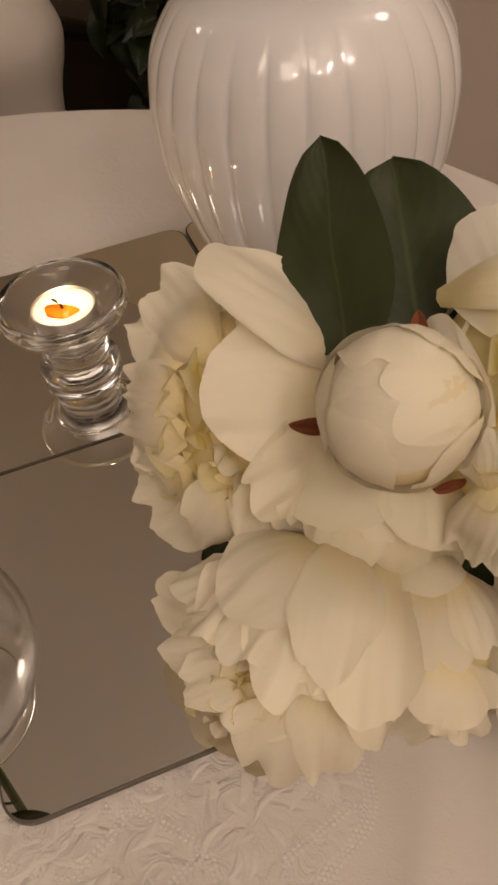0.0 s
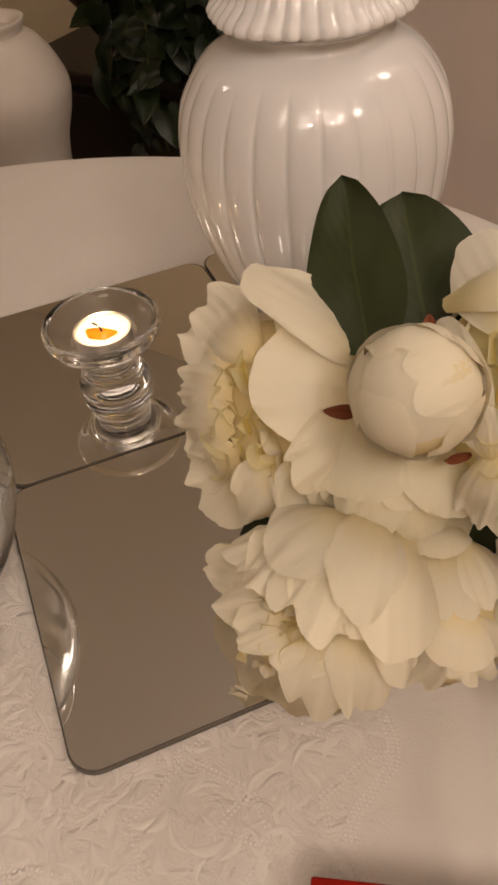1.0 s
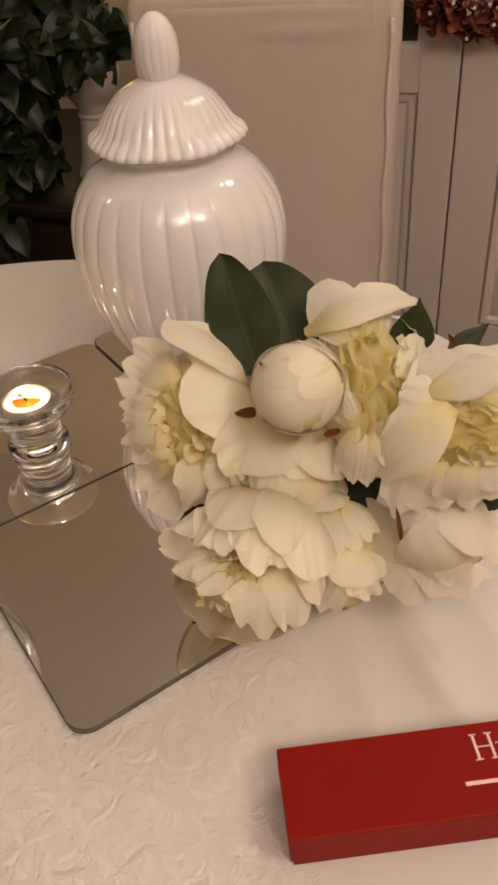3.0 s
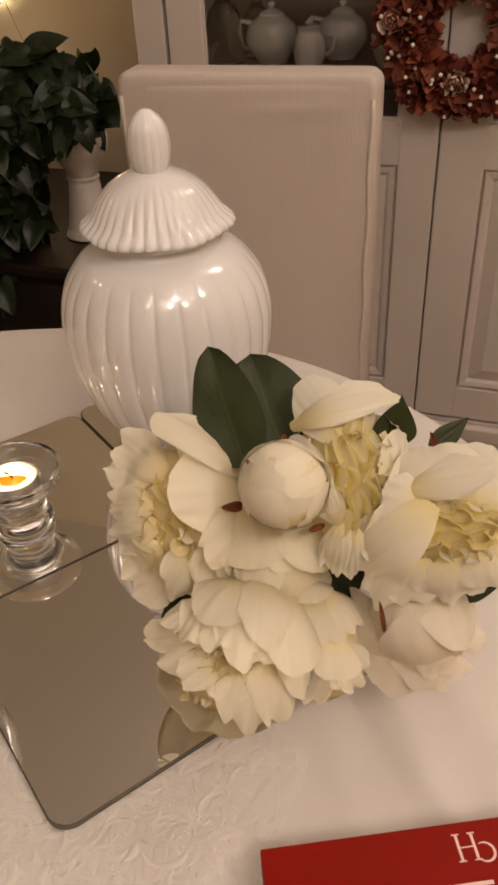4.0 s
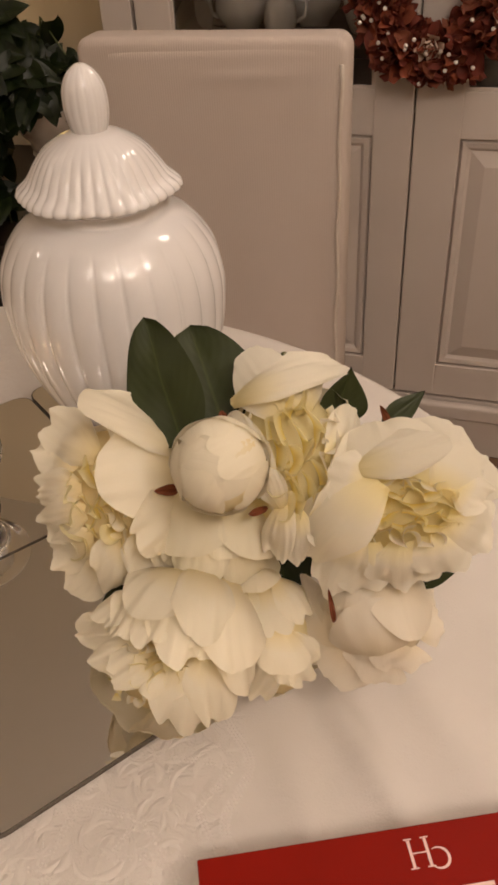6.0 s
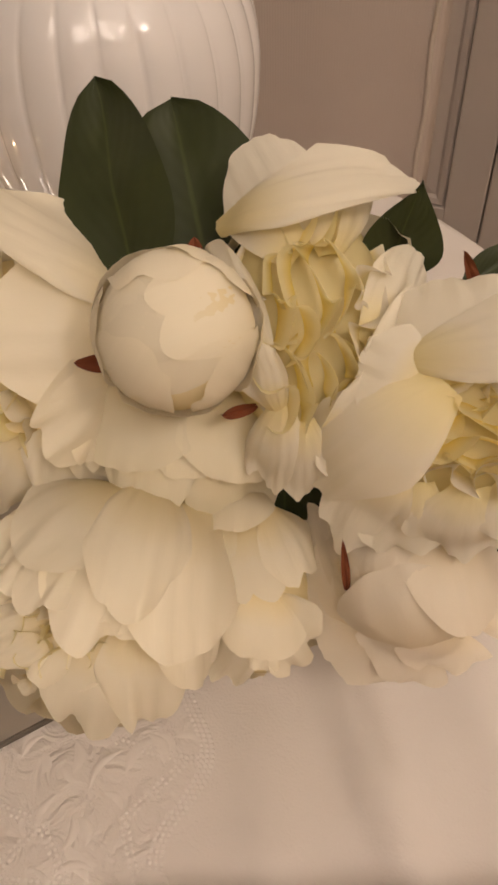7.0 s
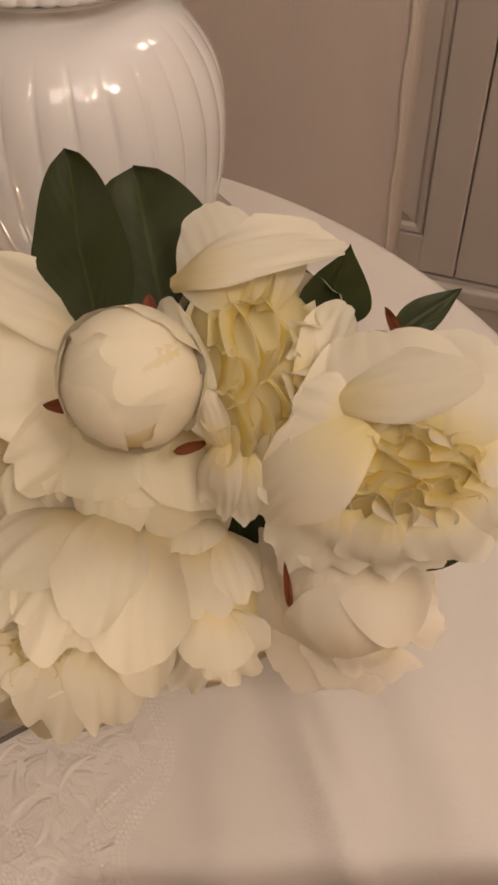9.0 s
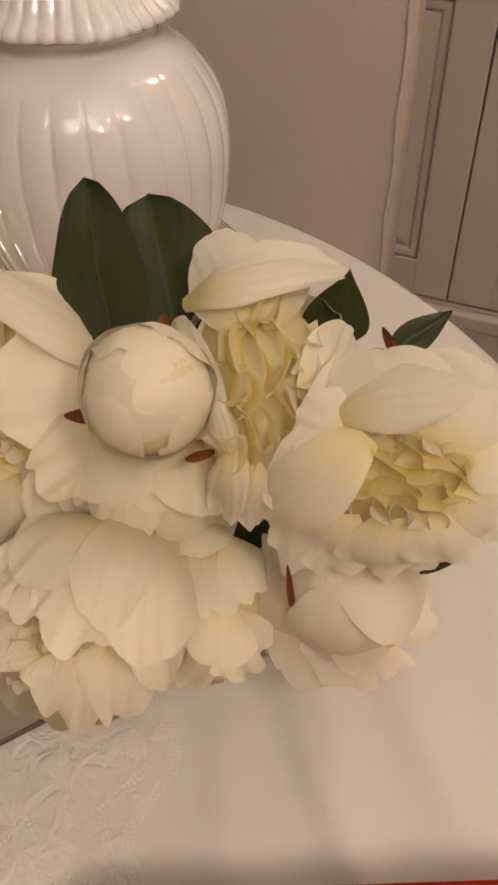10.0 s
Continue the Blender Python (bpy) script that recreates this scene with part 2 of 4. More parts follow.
def thing(name, at, label, category, group="", kind="", rz=0.0):
    ob = new(name)
    ob.empty_display_size = 0.05
    ob.matrix_basis = pose(*at, 0, 0, rz)
    return tagged(ob, label, category, group, kind)


def box(bm, x0, x1, y0, y1, z0, z1, bevel=0.0, seg=2):
    r = bmesh.ops.create_cube(bm, size=1.0)
    vs = r["verts"]
    for v in vs:
        v.co = Vector(((x0 + x1) / 2 + v.co.x * (x1 - x0), (y0 + y1) / 2 + v.co.y * (y1 - y0), (z0 + z1) / 2 + v.co.z * (z1 - z0)))
    if bevel:
        es = list({e for v in vs for e in v.link_edges})
        bmesh.ops.bevel(bm, geom=es, offset=bevel, segments=seg, profile=0.5, affect="EDGES")
    return bm


def boxed(*a, **k):
    return box(bmesh.new(), *a, **k)


def lathe(profile, seg=64, flute=None, cap=True, bm=None):
    """Turns (radius, height) pairs round z; flute(angle, height) scales the radius."""
    bm = bm or bmesh.new()
    rings = []
    for r, z in profile:
        ring = []
        for i in range(seg):
            a = 2 * math.pi * i / seg
            k = r * (flute(a, z) if flute else 1.0)
            ring.append(bm.verts.new((k * math.cos(a), k * math.sin(a), z)))
        rings.append(ring)
    for a, b in zip(rings, rings[1:]):
        for i in range(seg):
            bm.faces.new((a[i], a[(i + 1) % seg], b[(i + 1) % seg], b[i]))
    if cap:
        bm.faces.new(rings[0][::-1])
        bm.faces.new(rings[-1])
    return bm


def smooth_profile(points, per=6):
    """Catmull-Rom through the (radius, height) points."""
    out = []
    p = [points[0], *points, points[-1]]
    for i in range(1, len(p) - 2):
        for k in range(per):
            t = k / per
            out.append(tuple(0.5 * (2 * p[i][c] + (p[i + 1][c] - p[i - 1][c]) * t + (2 * p[i - 1][c] - 5 * p[i][c] + 4 * p[i + 1][c] - p[i + 2][c]) * t * t
                                    + (3 * p[i][c] - p[i - 1][c] - 3 * p[i + 1][c] + p[i + 2][c]) * t ** 3) for c in (0, 1)))
    out.append(points[-1])
    return out


def tube(points, radius, seg=8, taper=1.0, bm=None):
    bm = bm or bmesh.new()
    pts = [Vector(p) for p in points]
    rings = []
    for i, p in enumerate(pts):
        d = (pts[min(i + 1, len(pts) - 1)] - pts[max(i - 1, 0)]).normalized()
        u = d.orthogonal().normalized()
        w = d.cross(u)
        r = radius * (1 + (taper - 1) * i / max(1, len(pts) - 1))
        rings.append([bm.verts.new(p + r * (math.cos(2 * math.pi * k / seg) * u + math.sin(2 * math.pi * k / seg) * w)) for k in range(seg)])
    for a, b in zip(rings, rings[1:]):
        off = min(range(seg), key=lambda s: sum((a[k].co - b[(k + s) % seg].co).length_squared for k in range(seg)))
        for k in range(seg):
            bm.faces.new((a[k], a[(k + 1) % seg], b[(k + 1 + off) % seg], b[(k + off) % seg]))
    bm.faces.new(rings[0][::-1])
    bm.faces.new(rings[-1])
    bmesh.ops.recalc_face_normals(bm, faces=bm.faces[:])
    return bm


def ball(r, at=(0, 0, 0), sub=2, bm=None):
    bm = bm or bmesh.new()
    bmesh.ops.create_icosphere(bm, subdivisions=sub, radius=r, matrix=Matrix.Translation(at))
    return bm


def sheet(fn, nu, nv, thick=0.0):
    """A bmesh grid from fn(u, v), u in -1..1 across and v in 0..1 along, with UVs; thick gives it a back."""
    bm = bmesh.new()
    uvl = bm.loops.layers.uv.new("UVMap")
    g = [[bm.verts.new(fn(-1 + 2 * i / nu, j / nv)) for i in range(nu + 1)] for j in range(nv + 1)]
    for j in range(nv):
        for i in range(nu):
            f = bm.faces.new((g[j][i], g[j][i + 1], g[j + 1][i + 1], g[j + 1][i]))
            for lp, (a, b) in zip(f.loops, ((i, j), (i + 1, j), (i + 1, j + 1), (i, j + 1))):
                lp[uvl].uv = (a / nu, b / nv)
    return bm


# ---- the room ----
ROOM = pose(0.581, 1.78, 0, 0, 0, -18)


def structure(name, bm, mat, label, category, smooth=False):
    return tagged(part(name, bm, mat, None, "", smooth, m=ROOM), label, category, "", "structure")


structure("floor", boxed(-2.6, 2.0, -3.4, 0.45, -0.05, 0.0), FLOORWOOD, "brown wooden floor of the dining room", "floor")
structure("ceiling", boxed(-2.6, 2.0, -3.4, 0.45, 2.4, 2.45), CEIL, "plain white ceiling over the room", "ceiling")
structure("wall_north", boxed(-2.6, 2.0, 0.45, 0.57, 0.0, 2.4), WALL, "warm yellowish plaster wall behind the cabinet", "wall")
structure("wall_south", boxed(-2.6, 2.0, -3.52, -3.4, 0.0, 2.4), WALL, "warm plaster wall of the dining room", "wall")
structure("wall_west", boxed(-2.72, -2.6, -3.52, 0.57, 0.0, 2.4), WALL, "warm plaster wall of the dining room", "wall")
structure("wall_east", boxed(2.0, 2.12, -3.52, 0.57, 0.0, 2.4), WALL, "warm plaster wall of the dining room", "wall")
structure("baseboard", boxed(-2.6, 2.0, 0.434, 0.4485, 0.0, 0.09, bevel=0.004), PAINT, "cream painted baseboard along the wall", "baseboard")

# ---- table and cloth ----
TX, TY, TR, TOP = -0.0332, 0.566, 0.527, 0.75
table = thing("dining_table", (TX, TY, 0), "round dining table hidden under a white cloth", "table")
part("tabletop", lathe([(0.0001, 0.716), (TR - 0.012, 0.716), (TR - 0.006, 0.722), (TR - 0.006, 0.740), (TR - 0.012, 0.744), (0.0001, 0.744)], 96), DARKWOOD, table)
part("pedestal", lathe(smooth_profile([(0.30, 0.0), (0.30, 0.03), (0.12, 0.07), (0.06, 0.16), (0.08, 0.4), (0.06, 0.6), (0.16, 0.716)]), 40), DARKWOOD, table)


def ridge(x, y, ax, ay, bx, by, wide, high):
    """A soft fold of the cloth between two points."""
    a, b, p = Vector((ax, ay)), Vector((bx, by)), Vector((x, y))
    k = max(0.0, min(1.0, (p - a).dot(b - a) / (b - a).length_squared))
    d = (p - a - k * (b - a)).length
    return high * math.exp(-(d / wide) ** 2) * (1 - abs(2 * k - 1) ** 3)


FOLDS = ((0.290, 0.570, 0.345, 0.440, 0.009, 0.0085), (0.345, 0.570, 0.385, 0.470, 0.014, 0.0072), (0.268, 0.530, 0.290, 0.430, 0.011, 0.0045),
         (0.40, 0.66, 0.43, 0.50, 0.016, 0.003), (-0.20, 1.02, 0.02, 0.93, 0.03, 0.002), (0.31, 0.90, 0.38, 0.74, 0.02, 0.002))


def cloth_height(x, y):
    h = 0.0006 * noise.noise((x * 9, y * 9, 0.3)) + 0.0004 * noise.noise((x * 30, y * 30, 1.7))
    for f in FOLDS:
        h += ridge(x, y, *f)
    return h


def tablecloth():
    bm = bmesh.new()
    seg, rings = 320, 130
    prev = None
    for j in range(rings + 26):
        ring = []
        for i in range(seg):
            a = 2 * math.pi * i / seg
            if j <= rings:
                r = TR * (0.002 + 0.998 * j / rings)
                x, y = r * math.cos(a), r * math.sin(a)
                edge = max(0.0, (r - TR + 0.012) / 0.012)
                z = TOP + cloth_height(x + TX, y + TY) * min(1.0, max(0.0, (TR - r) / 0.03)) - 0.004 * edge ** 2
            else:
                k = (j - rings) / 25
                wave = 0.5 + 0.5 * math.sin(a * 17 + 2.1 * math.sin(a * 3))
                r = TR + 0.004 + k * (0.012 + 0.045 * wave)
                x, y, z = r * math.cos(a), r * math.sin(a), TOP - 0.008 - 0.30 * k
            ring.append(bm.verts.new((x, y, z)))
        if prev:
            for i in range(seg):
                bm.faces.new((prev[i], prev[(i + 1) % seg], ring[(i + 1) % seg], ring[i]))
        prev = ring
    cloth = tagged(part("tablecloth", bm, CLOTH), "white damask tablecloth with embroidered sprigs and drawn-thread hem", "tablecloth")
    cloth.matrix_basis = pose(TX, TY, 0)
    return cloth


cloth = tablecloth()

# drawn-thread seams between embroidered fields, and the raised sprigs in each field
CELL = 0.032


def field_corner(i, j):
    jit = random.Random(i * 131 + j * 17 + 5)
    x, y = -0.16 + CELL * i + 0.5 * CELL * (j % 2), 0.20 + CELL * 0.88 * j
    return Vector((x + jit.uniform(-1, 1) * 0.005, y + jit.uniform(-1, 1) * 0.005))


def embroidered(x, y):
    """Whether the sewn-on embroidered panel covers this spot."""
    limit = 0.245 + 0.007 * math.sin(y * 90)
    return x < limit and y < 0.56 + 0.15 * (x < 0.03) and math.hypot(x - TX, y - TY) < TR - 0.05


def bead(bm, x, y, r, h):
    z = TOP + cloth_height(x, y)
    ring = [bm.verts.new((x - TX + r * math.cos(k * math.pi / 3), y - TY + r * math.sin(k * math.pi / 3), z)) for k in range(6)]
    top = bm.verts.new((x - TX, y - TY, z + h))
    for k in range(6):
        bm.faces.new((ring[k], ring[(k + 1) % 6], top))


def sprig_leaf(bm, x, y, a, length, wide, high):
    rows = []
    for j in range(6):
        v = j / 5
        w = wide * math.sin(math.pi * (0.06 + 0.88 * v)) ** 0.8
        row = []
        for i in range(5):
            u = -1 + i / 2
            bend = 0.18 * length * math.sin(math.pi * v)
            lx, ly = v * length, u * w + bend
            px, py = x + lx * math.cos(a) - ly * math.sin(a), y + lx * math.sin(a) + ly * math.cos(a)
            row.append(bm.verts.new((px - TX, py - TY, TOP + cloth_height(px, py) - 0.0003 + high * (1 - u * u) * math.sin(math.pi * (0.05 + 0.9 * v)) ** 0.5)))
        rows.append(row)
    for a_, b_ in zip(rows, rows[1:]):
        for i in range(4):
            bm.faces.new((a_[i], a_[i + 1], b_[i + 1], b_[i]))


seams, sprigs = bmesh.new(), bmesh.new()
rnd = random.Random(4)
for i in range(15):
    for j in range(16):
        p = field_corner(i, j)
        for q in (field_corner(i + 1, j), field_corner(i + (j % 2), j + 1), field_corner(i - 1 + (j % 2), j + 1)):
            if rnd.random() < 0.55:
                continue
            d = (q - p)
            n = max(2, int(d.length / 0.0022))
            side = Vector((-d.y, d.x)).normalized() * 0.0011
            for k in range(n):
                s = p + d * k / n
                if embroidered(s.x, s.y) and s.y > 0.2:
                    for off in (side, -side):
                        bead(seams, s.x + off.x, s.y + off.y, 0.0010, 0.0010)
        c = (field_corner(i, j) + field_corner(i + 1, j) + field_corner(i + (j % 2), j + 1)) / 3
        for g in range(rnd.randint(5, 8)):
            a, off = rnd.uniform(0, 6.28), rnd.uniform(0.0, 0.017)
            x, y = c.x + off * math.cos(a), c.y + off * math.sin(a)
            if embroidered(x + 0.008, y) and y > 0.2:
                sprig_leaf(sprigs, x, y, a + rnd.uniform(-0.7, 0.7), rnd.uniform(0.008, 0.019), rnd.uniform(0.0018, 0.0038), rnd.uniform(0.0005, 0.0012))
# the scalloped border row
for k in range(900):
    y = 0.24 + 0.30 * k / 900
    x = 0.245 + 0.007 * math.sin(y * 90)
    if k % 6 == 0:
        for off in (-0.0022, 0.0, 0.0022):
            bead(seams, x + off, y, 0.0011, 0.0012)
tagged(part("drawn_thread_seams", seams, THREAD, cloth), "rows of tiny white drawn-thread stitches", "", "", "stuff")
tagged(part("embroidery", sprigs, THREAD, cloth), "raised white embroidered leaf sprigs", "", "", "stuff")

# ---- mirror tiles ----
SIDE, ANGLE = 0.1925, 35.6


def tile_mesh():
    r, n = 0.014, 8
    out = []
    for cx, cy, a0 in ((SIDE - r, SIDE - r, 0), (r, SIDE - r, 90), (r, r, 180), (SIDE - r, r, 270)):
        for k in range(n + 1):
            a = radians(a0 + 90 * k / n)
            out.append((cx + r * math.cos(a), cy + r * math.sin(a)))
    return out


def mirror_tile(at, turn):
    m = thing("mirror_tile", (*at, TOP), "square frameless mirror tile with rounded corners lying on the cloth", "mirror", "mirror tiles on the table", "", turn)
    outline = tile_mesh()
    bm = bmesh.new()
    low = [bm.verts.new((x, y, 0.0012)) for x, y in outline]
    high = [bm.verts.new((x, y, 0.0042)) for x, y in outline]
    for k in range(len(outline)):
        bm.faces.new((low[k], low[(k + 1) % len(outline)], high[(k + 1) % len(outline)], high[k]))
    bm.faces.new(low[::-1])
    c = SIDE / 2
    lip = [bm.verts.new((c + (x - c) * 0.988, c + (y - c) * 0.988, 0.0045)) for x, y in outline]
    for k in range(len(outline)):
        bm.faces.new((high[k], high[(k + 1) % len(outline)], lip[(k + 1) % len(outline)], lip[k]))
    part("ground_edge", bm, MIRROR_EDGE, m, "dark ground glass edge", False)
    bm = bmesh.new()
    c = SIDE / 2
    top = [bm.verts.new((c + (x - c) * 0.990, c + (y - c) * 0.990, 0.0046)) for x, y in outline]
    bm.faces.new(top)
    part("silvered_face", bm, MIRROR, m, "", False)
    return m


ca, sa = math.cos(radians(ANGLE)), math.sin(radians(ANGLE))
O1 = Vector((0.114, 0.463))
U, V = Vector((-sa, ca)), Vector((ca, sa))
O2 = O1 + U * (SIDE + 0.001) + V * 0.003
O3 = O2 + V * (SIDE + 0.0015) + U * 0.003
for o in (O1, O2, O3):
    mirror_tile(o, ANGLE)
MIR = TOP + 0.0047

# ---- candle holder ----
holder = thing("candle_holder", (0.035, 0.729, MIR), "clear glass candle holder with wide bowl and ringed foot", "candle holder")
foot_p = smooth_profile([(0.0001, 0.0008), (0.0215, 0.0), (0.0245, 0.002), (0.0250, 0.006), (0.0230, 0.010), (0.0205, 0.0125), (0.0212, 0.016), (0.0205, 0.0195), (0.0185, 0.0216), (0.0001, 0.0217)], 4)
part("ringed_foot", lathe(foot_p, 56, cap=False), CLEAR, holder)
bowl_p = smooth_profile([(0.0001, 0.0219), (0.0180, 0.022), (0.0190, 0.026), (0.024, 0.031), (0.033, 0.039), (0.0385, 0.047), (0.0390, 0.053), (0.0375, 0.0555)], 4)
bowl_q = smooth_profile([(0.0360, 0.0555), (0.033, 0.051), (0.026, 0.0445), (0.0215, 0.0415), (0.0208, 0.0350), (0.0001, 0.0350)], 4)
part("glass_bowl", lathe(bowl_p + bowl_q, 56, cap=False), CLEAR, holder)
tea = thing("tealight", (0.035, 0.729, MIR + 0.0354), "lit white tealight with a small orange flame", "candle")
part("tin_cup", lathe([(0.0001, 0.0), (0.0188, 0.0), (0.0192, 0.0015), (0.0195, 0.0125), (0.0192, 0.0128), (0.0188, 0.0125), (0.0185, 0.003), (0.0001, 0.003)], 40, cap=False), TIN, tea)
part("wax", lathe([(0.0001, 0.0032), (0.0183, 0.0032), (0.0184, 0.0114), (0.0172, 0.0110), (0.0001, 0.0106)], 40, cap=False), WAX, tea)
# melted pool as a flat patch, the flame's orange reflection painted on
bm = bmesh.new()
rim = [(0.0105 * math.cos(a) * (1 + 0.18 * math.sin(3 * a)), -0.004 + 0.0075 * math.sin(a) * (1 + 0.15 * math.cos(2 * a))) for a in [k * 2 * math.pi / 24 for k in range(24)]]
top = [bm.verts.new((x_, y_, 0.0113)) for x_, y_ in rim]
bm.faces.new(top)
part("molten_pool", bm, MOLTEN, tea, "molten wax tinted orange for the flame reflected in it")
part("wick", tube([(0.0, -0.001, 0.0105), (-0.001, -0.001, 0.015), (-0.006, 0.0, 0.0165)], 0.0008, 6), SOOT, tea)
part("flame", lathe(smooth_profile([(0.0003, 0.0145), (0.0016, 0.0154), (0.0018, 0.0165), (0.0010, 0.0184), (0.0002, 0.0200)], 4), 12), FLAME, tea, "small warm flame")

# ---- lidded porcelain jar ----
jar = thing("ginger_jar", (0.157, 0.847, MIR), "white glazed porcelain ginger jar with fluted body and domed lid", "jar")


def gadroon(count, depth):
    return lambda a, z: 1 - depth + depth * abs(math.cos(a * count / 2)) ** 0.55


def body_flute(a, z):
    amount = 0.032 * min(1.0, max(0.0, (z - 0.0) / 0.02)) * min(1.0, max(0.0, (0.186 - z) / 0.03))
    return 1 - amount + amount * abs(math.cos(a * 13)) ** 0.5


profile = smooth_profile([(0.0001, 0.003), (0.034, 0.0), (0.038, 0.002), (0.044, 0.0075), (0.053, 0.018), (0.067, 0.039), (0.077, 0.0625), (0.0855, 0.092), (0.0885, 0.122), (0.0875, 0.141), (0.082, 0.161), (0.069, 0.180),
                          (0.055, 0.1895), (0.0495, 0.193), (0.0485, 0.199), (0.0495, 0.203), (0.0001, 0.203)], 6)
part("body", lathe(profile, 364, body_flute, cap=False), PORCELAIN, jar)


def lid_flute(a, z):
    fall = max(0.0, min(1.0, (0.247 - z) / 0.035))
    k = 0.045 * fall
    return 1 - k + k * abs(math.cos(a * 18)) ** 0.7 + 0.022 * fall ** 3 * math.cos(6 * a)


lid = part("lid", lathe(smooth_profile([(0.0001, 0.2045), (0.044, 0.2045), (0.053, 0.2035), (0.0605, 0.2050), (0.0598, 0.2095), (0.0525, 0.2160), (0.0455, 0.2265), (0.036, 0.2375), (0.022, 0.2455), (0.0125, 0.248)], 6), 320, lid_flute), PORCELAIN, jar)
part("knob", lathe(smooth_profile([(0.0125, 0.247), (0.0148, 0.254), (0.0162, 0.265), (0.0150, 0.277), (0.0102, 0.286), (0.004, 0.291), (0.0001, 0.2915)], 6), 96, gadroon(16, 0.03)), PORCELAIN, lid)


# ---- bouquet of silk peonies ----
def petal_mesh(rad, th0, th1, width, flare=0.0, ruffle=0.0, curl=0.0, seed=0, nu=8, nv=9, notch=0.0, foot=0.30, waves=3.4):
    """One petal of a flower whose axis is z: it climbs from the foot (th0) to the rim (th1, degrees from the axis) on a cup of radius rad."""
    a0, a1 = radians(th0), radians(th1)

    def fn(u, v):
        th = a0 + (a1 - a0) * v * (1 - 0.30 * abs(u) ** 2.4 * v) * (1 - notch * math.exp(-(u / 0.14) ** 2) * v ** 4)
        if v > 0.6:
            w = width * (1 - 0.26 * ((v - 0.6) / 0.4) ** 2)
        else:
            w = width * (foot + (1 - foot) * math.sin(v / 0.6 * math.pi / 2))
        d = Vector((math.sin(th), 0, math.cos(th)))
        p = d + Vector((0, u * w, 0))
        edge = max(abs(u) ** 2.5, v ** 3)
        r = rad * (1 + flare * v ** 3 + curl * u * u * v)
        p = p.normalized() * r
        nz = noise.noise((u * 1.6 + seed * 3.7, v * 1.8, seed * 1.3))
        nf = 0.45 * math.sin(u * waves + seed * 2.1) + 0.12 * math.sin(u * waves * 2.3 + v * 2.0 + seed) + 0.3 * noise.noise((u * 2.4 + seed, v * 2.0 - seed, 3.1))
        return p + d * rad * (ruffle * edge * (1.3 * nf + 0.8 * nz)) + Vector((0, 0, 1)) * rad * ruffle * 0.5 * edge * nz + d * rad * 0.025 * nz

    bm = sheet(fn, nu, nv)
    return bm


def silk_petal(rad, th0, th1, width, lip=0.0, frill=0.0, scallop=0.0, seed=0, nu=16, nv=10, foot=0.3, lobes=3.0, tall=1.0, crumple=1.0):
    """A peony petal on a cup of radius rad, from foot (th0) to rim (th1, degrees from the axis): creased along its length, its rim scalloped and frilled."""
    a0, a1 = radians(th0), radians(th1)

    def fn(u, v):
        n1 = noise.noise((u * lobes + seed * 3.7, 0.5, seed * 1.3))
        n2 = noise.noise((u * lobes * 2.3 + seed, 2.5, seed * 0.7))
        vv = v * (1 - 0.30 * abs(u) ** 3.5 - scallop * (1 - abs(math.sin(u * lobes + seed * 1.7 + 0.8 * n1)) ** 0.6) - 0.5 * scallop * n1)
        th = a0 + (a1 - a0) * vv
        w = width * (foot + (1 - foot) * math.sin(min(1.0, vv / 0.65) * math.pi / 2))
        p = (Vector((math.sin(th), 0, math.cos(th))) + Vector((0, u * w, 0))).normalized()
        edge = max(0.6 * abs(u) ** 3, max(0.0, v) ** 4)
        crease = 0.042 * (0.25 + vv) * noise.noise((u * 5.0 + seed, vv * 1.3, seed * 2.0)) + 0.045 * noise.noise((u * 1.3 + seed, vv * 1.5, seed * 5.0))
        crease *= crumple
        wave = math.sin(u * lobes * 2.0 + seed * 2.1 + 1.2 * n1)
        p *= rad * (1 + lip * v ** 4 + frill * edge * (0.8 * wave + 0.4 * n2) + crease)
        if p.z > 0:
            p.z *= tall
        return p

    return sheet(fn, nu, nv)


def rose_blossom(parent, at, axis, size, seed):
    """A half-open rose: loose outer petals round a wrapped globe."""
    rr = random.Random(seed)
    m = Matrix.Translation(at) @ Vector(axis).to_track_quat("Z", "Y").to_matrix().to_4x4() @ Matrix.Diagonal((size, size, size, 1))
    bm = bmesh.new()
    bmesh.ops.create_icosphere(bm, subdivisions=2, radius=0.22, matrix=Matrix.Translation((0, 0, -0.72)))
    bmesh.ops.create_icosphere(bm, subdivisions=3, radius=0.66, matrix=Matrix.Translation((0, 0, -0.05)))
    fl = part("blossom", bm, PINK, parent, m=m)
    for k in range(7):
        part("petal", silk_petal(rad=1.08 + 0.05 * rr.random(), th0=168, th1=76 + rr.uniform(-12, 16), width=0.60, lip=0.16, frill=0.06, scallop=0.07, seed=seed + k), PINK, fl, m=Matrix.Rotation(k * 0.9 + rr.uniform(-0.2, 0.2), 4, "Z"))
    for k in range(10):
        part("petal", silk_petal(rad=0.98 - 0.045 * k, th0=165, th1=58 - 3.5 * k + rr.uniform(-5, 5), width=0.80, lip=0.10, frill=0.04, scallop=0.06, seed=seed + 20 + k, nv=13), PINK, fl, m=Matrix.Rotation(k * 2.4, 4, "Z"))
    return fl


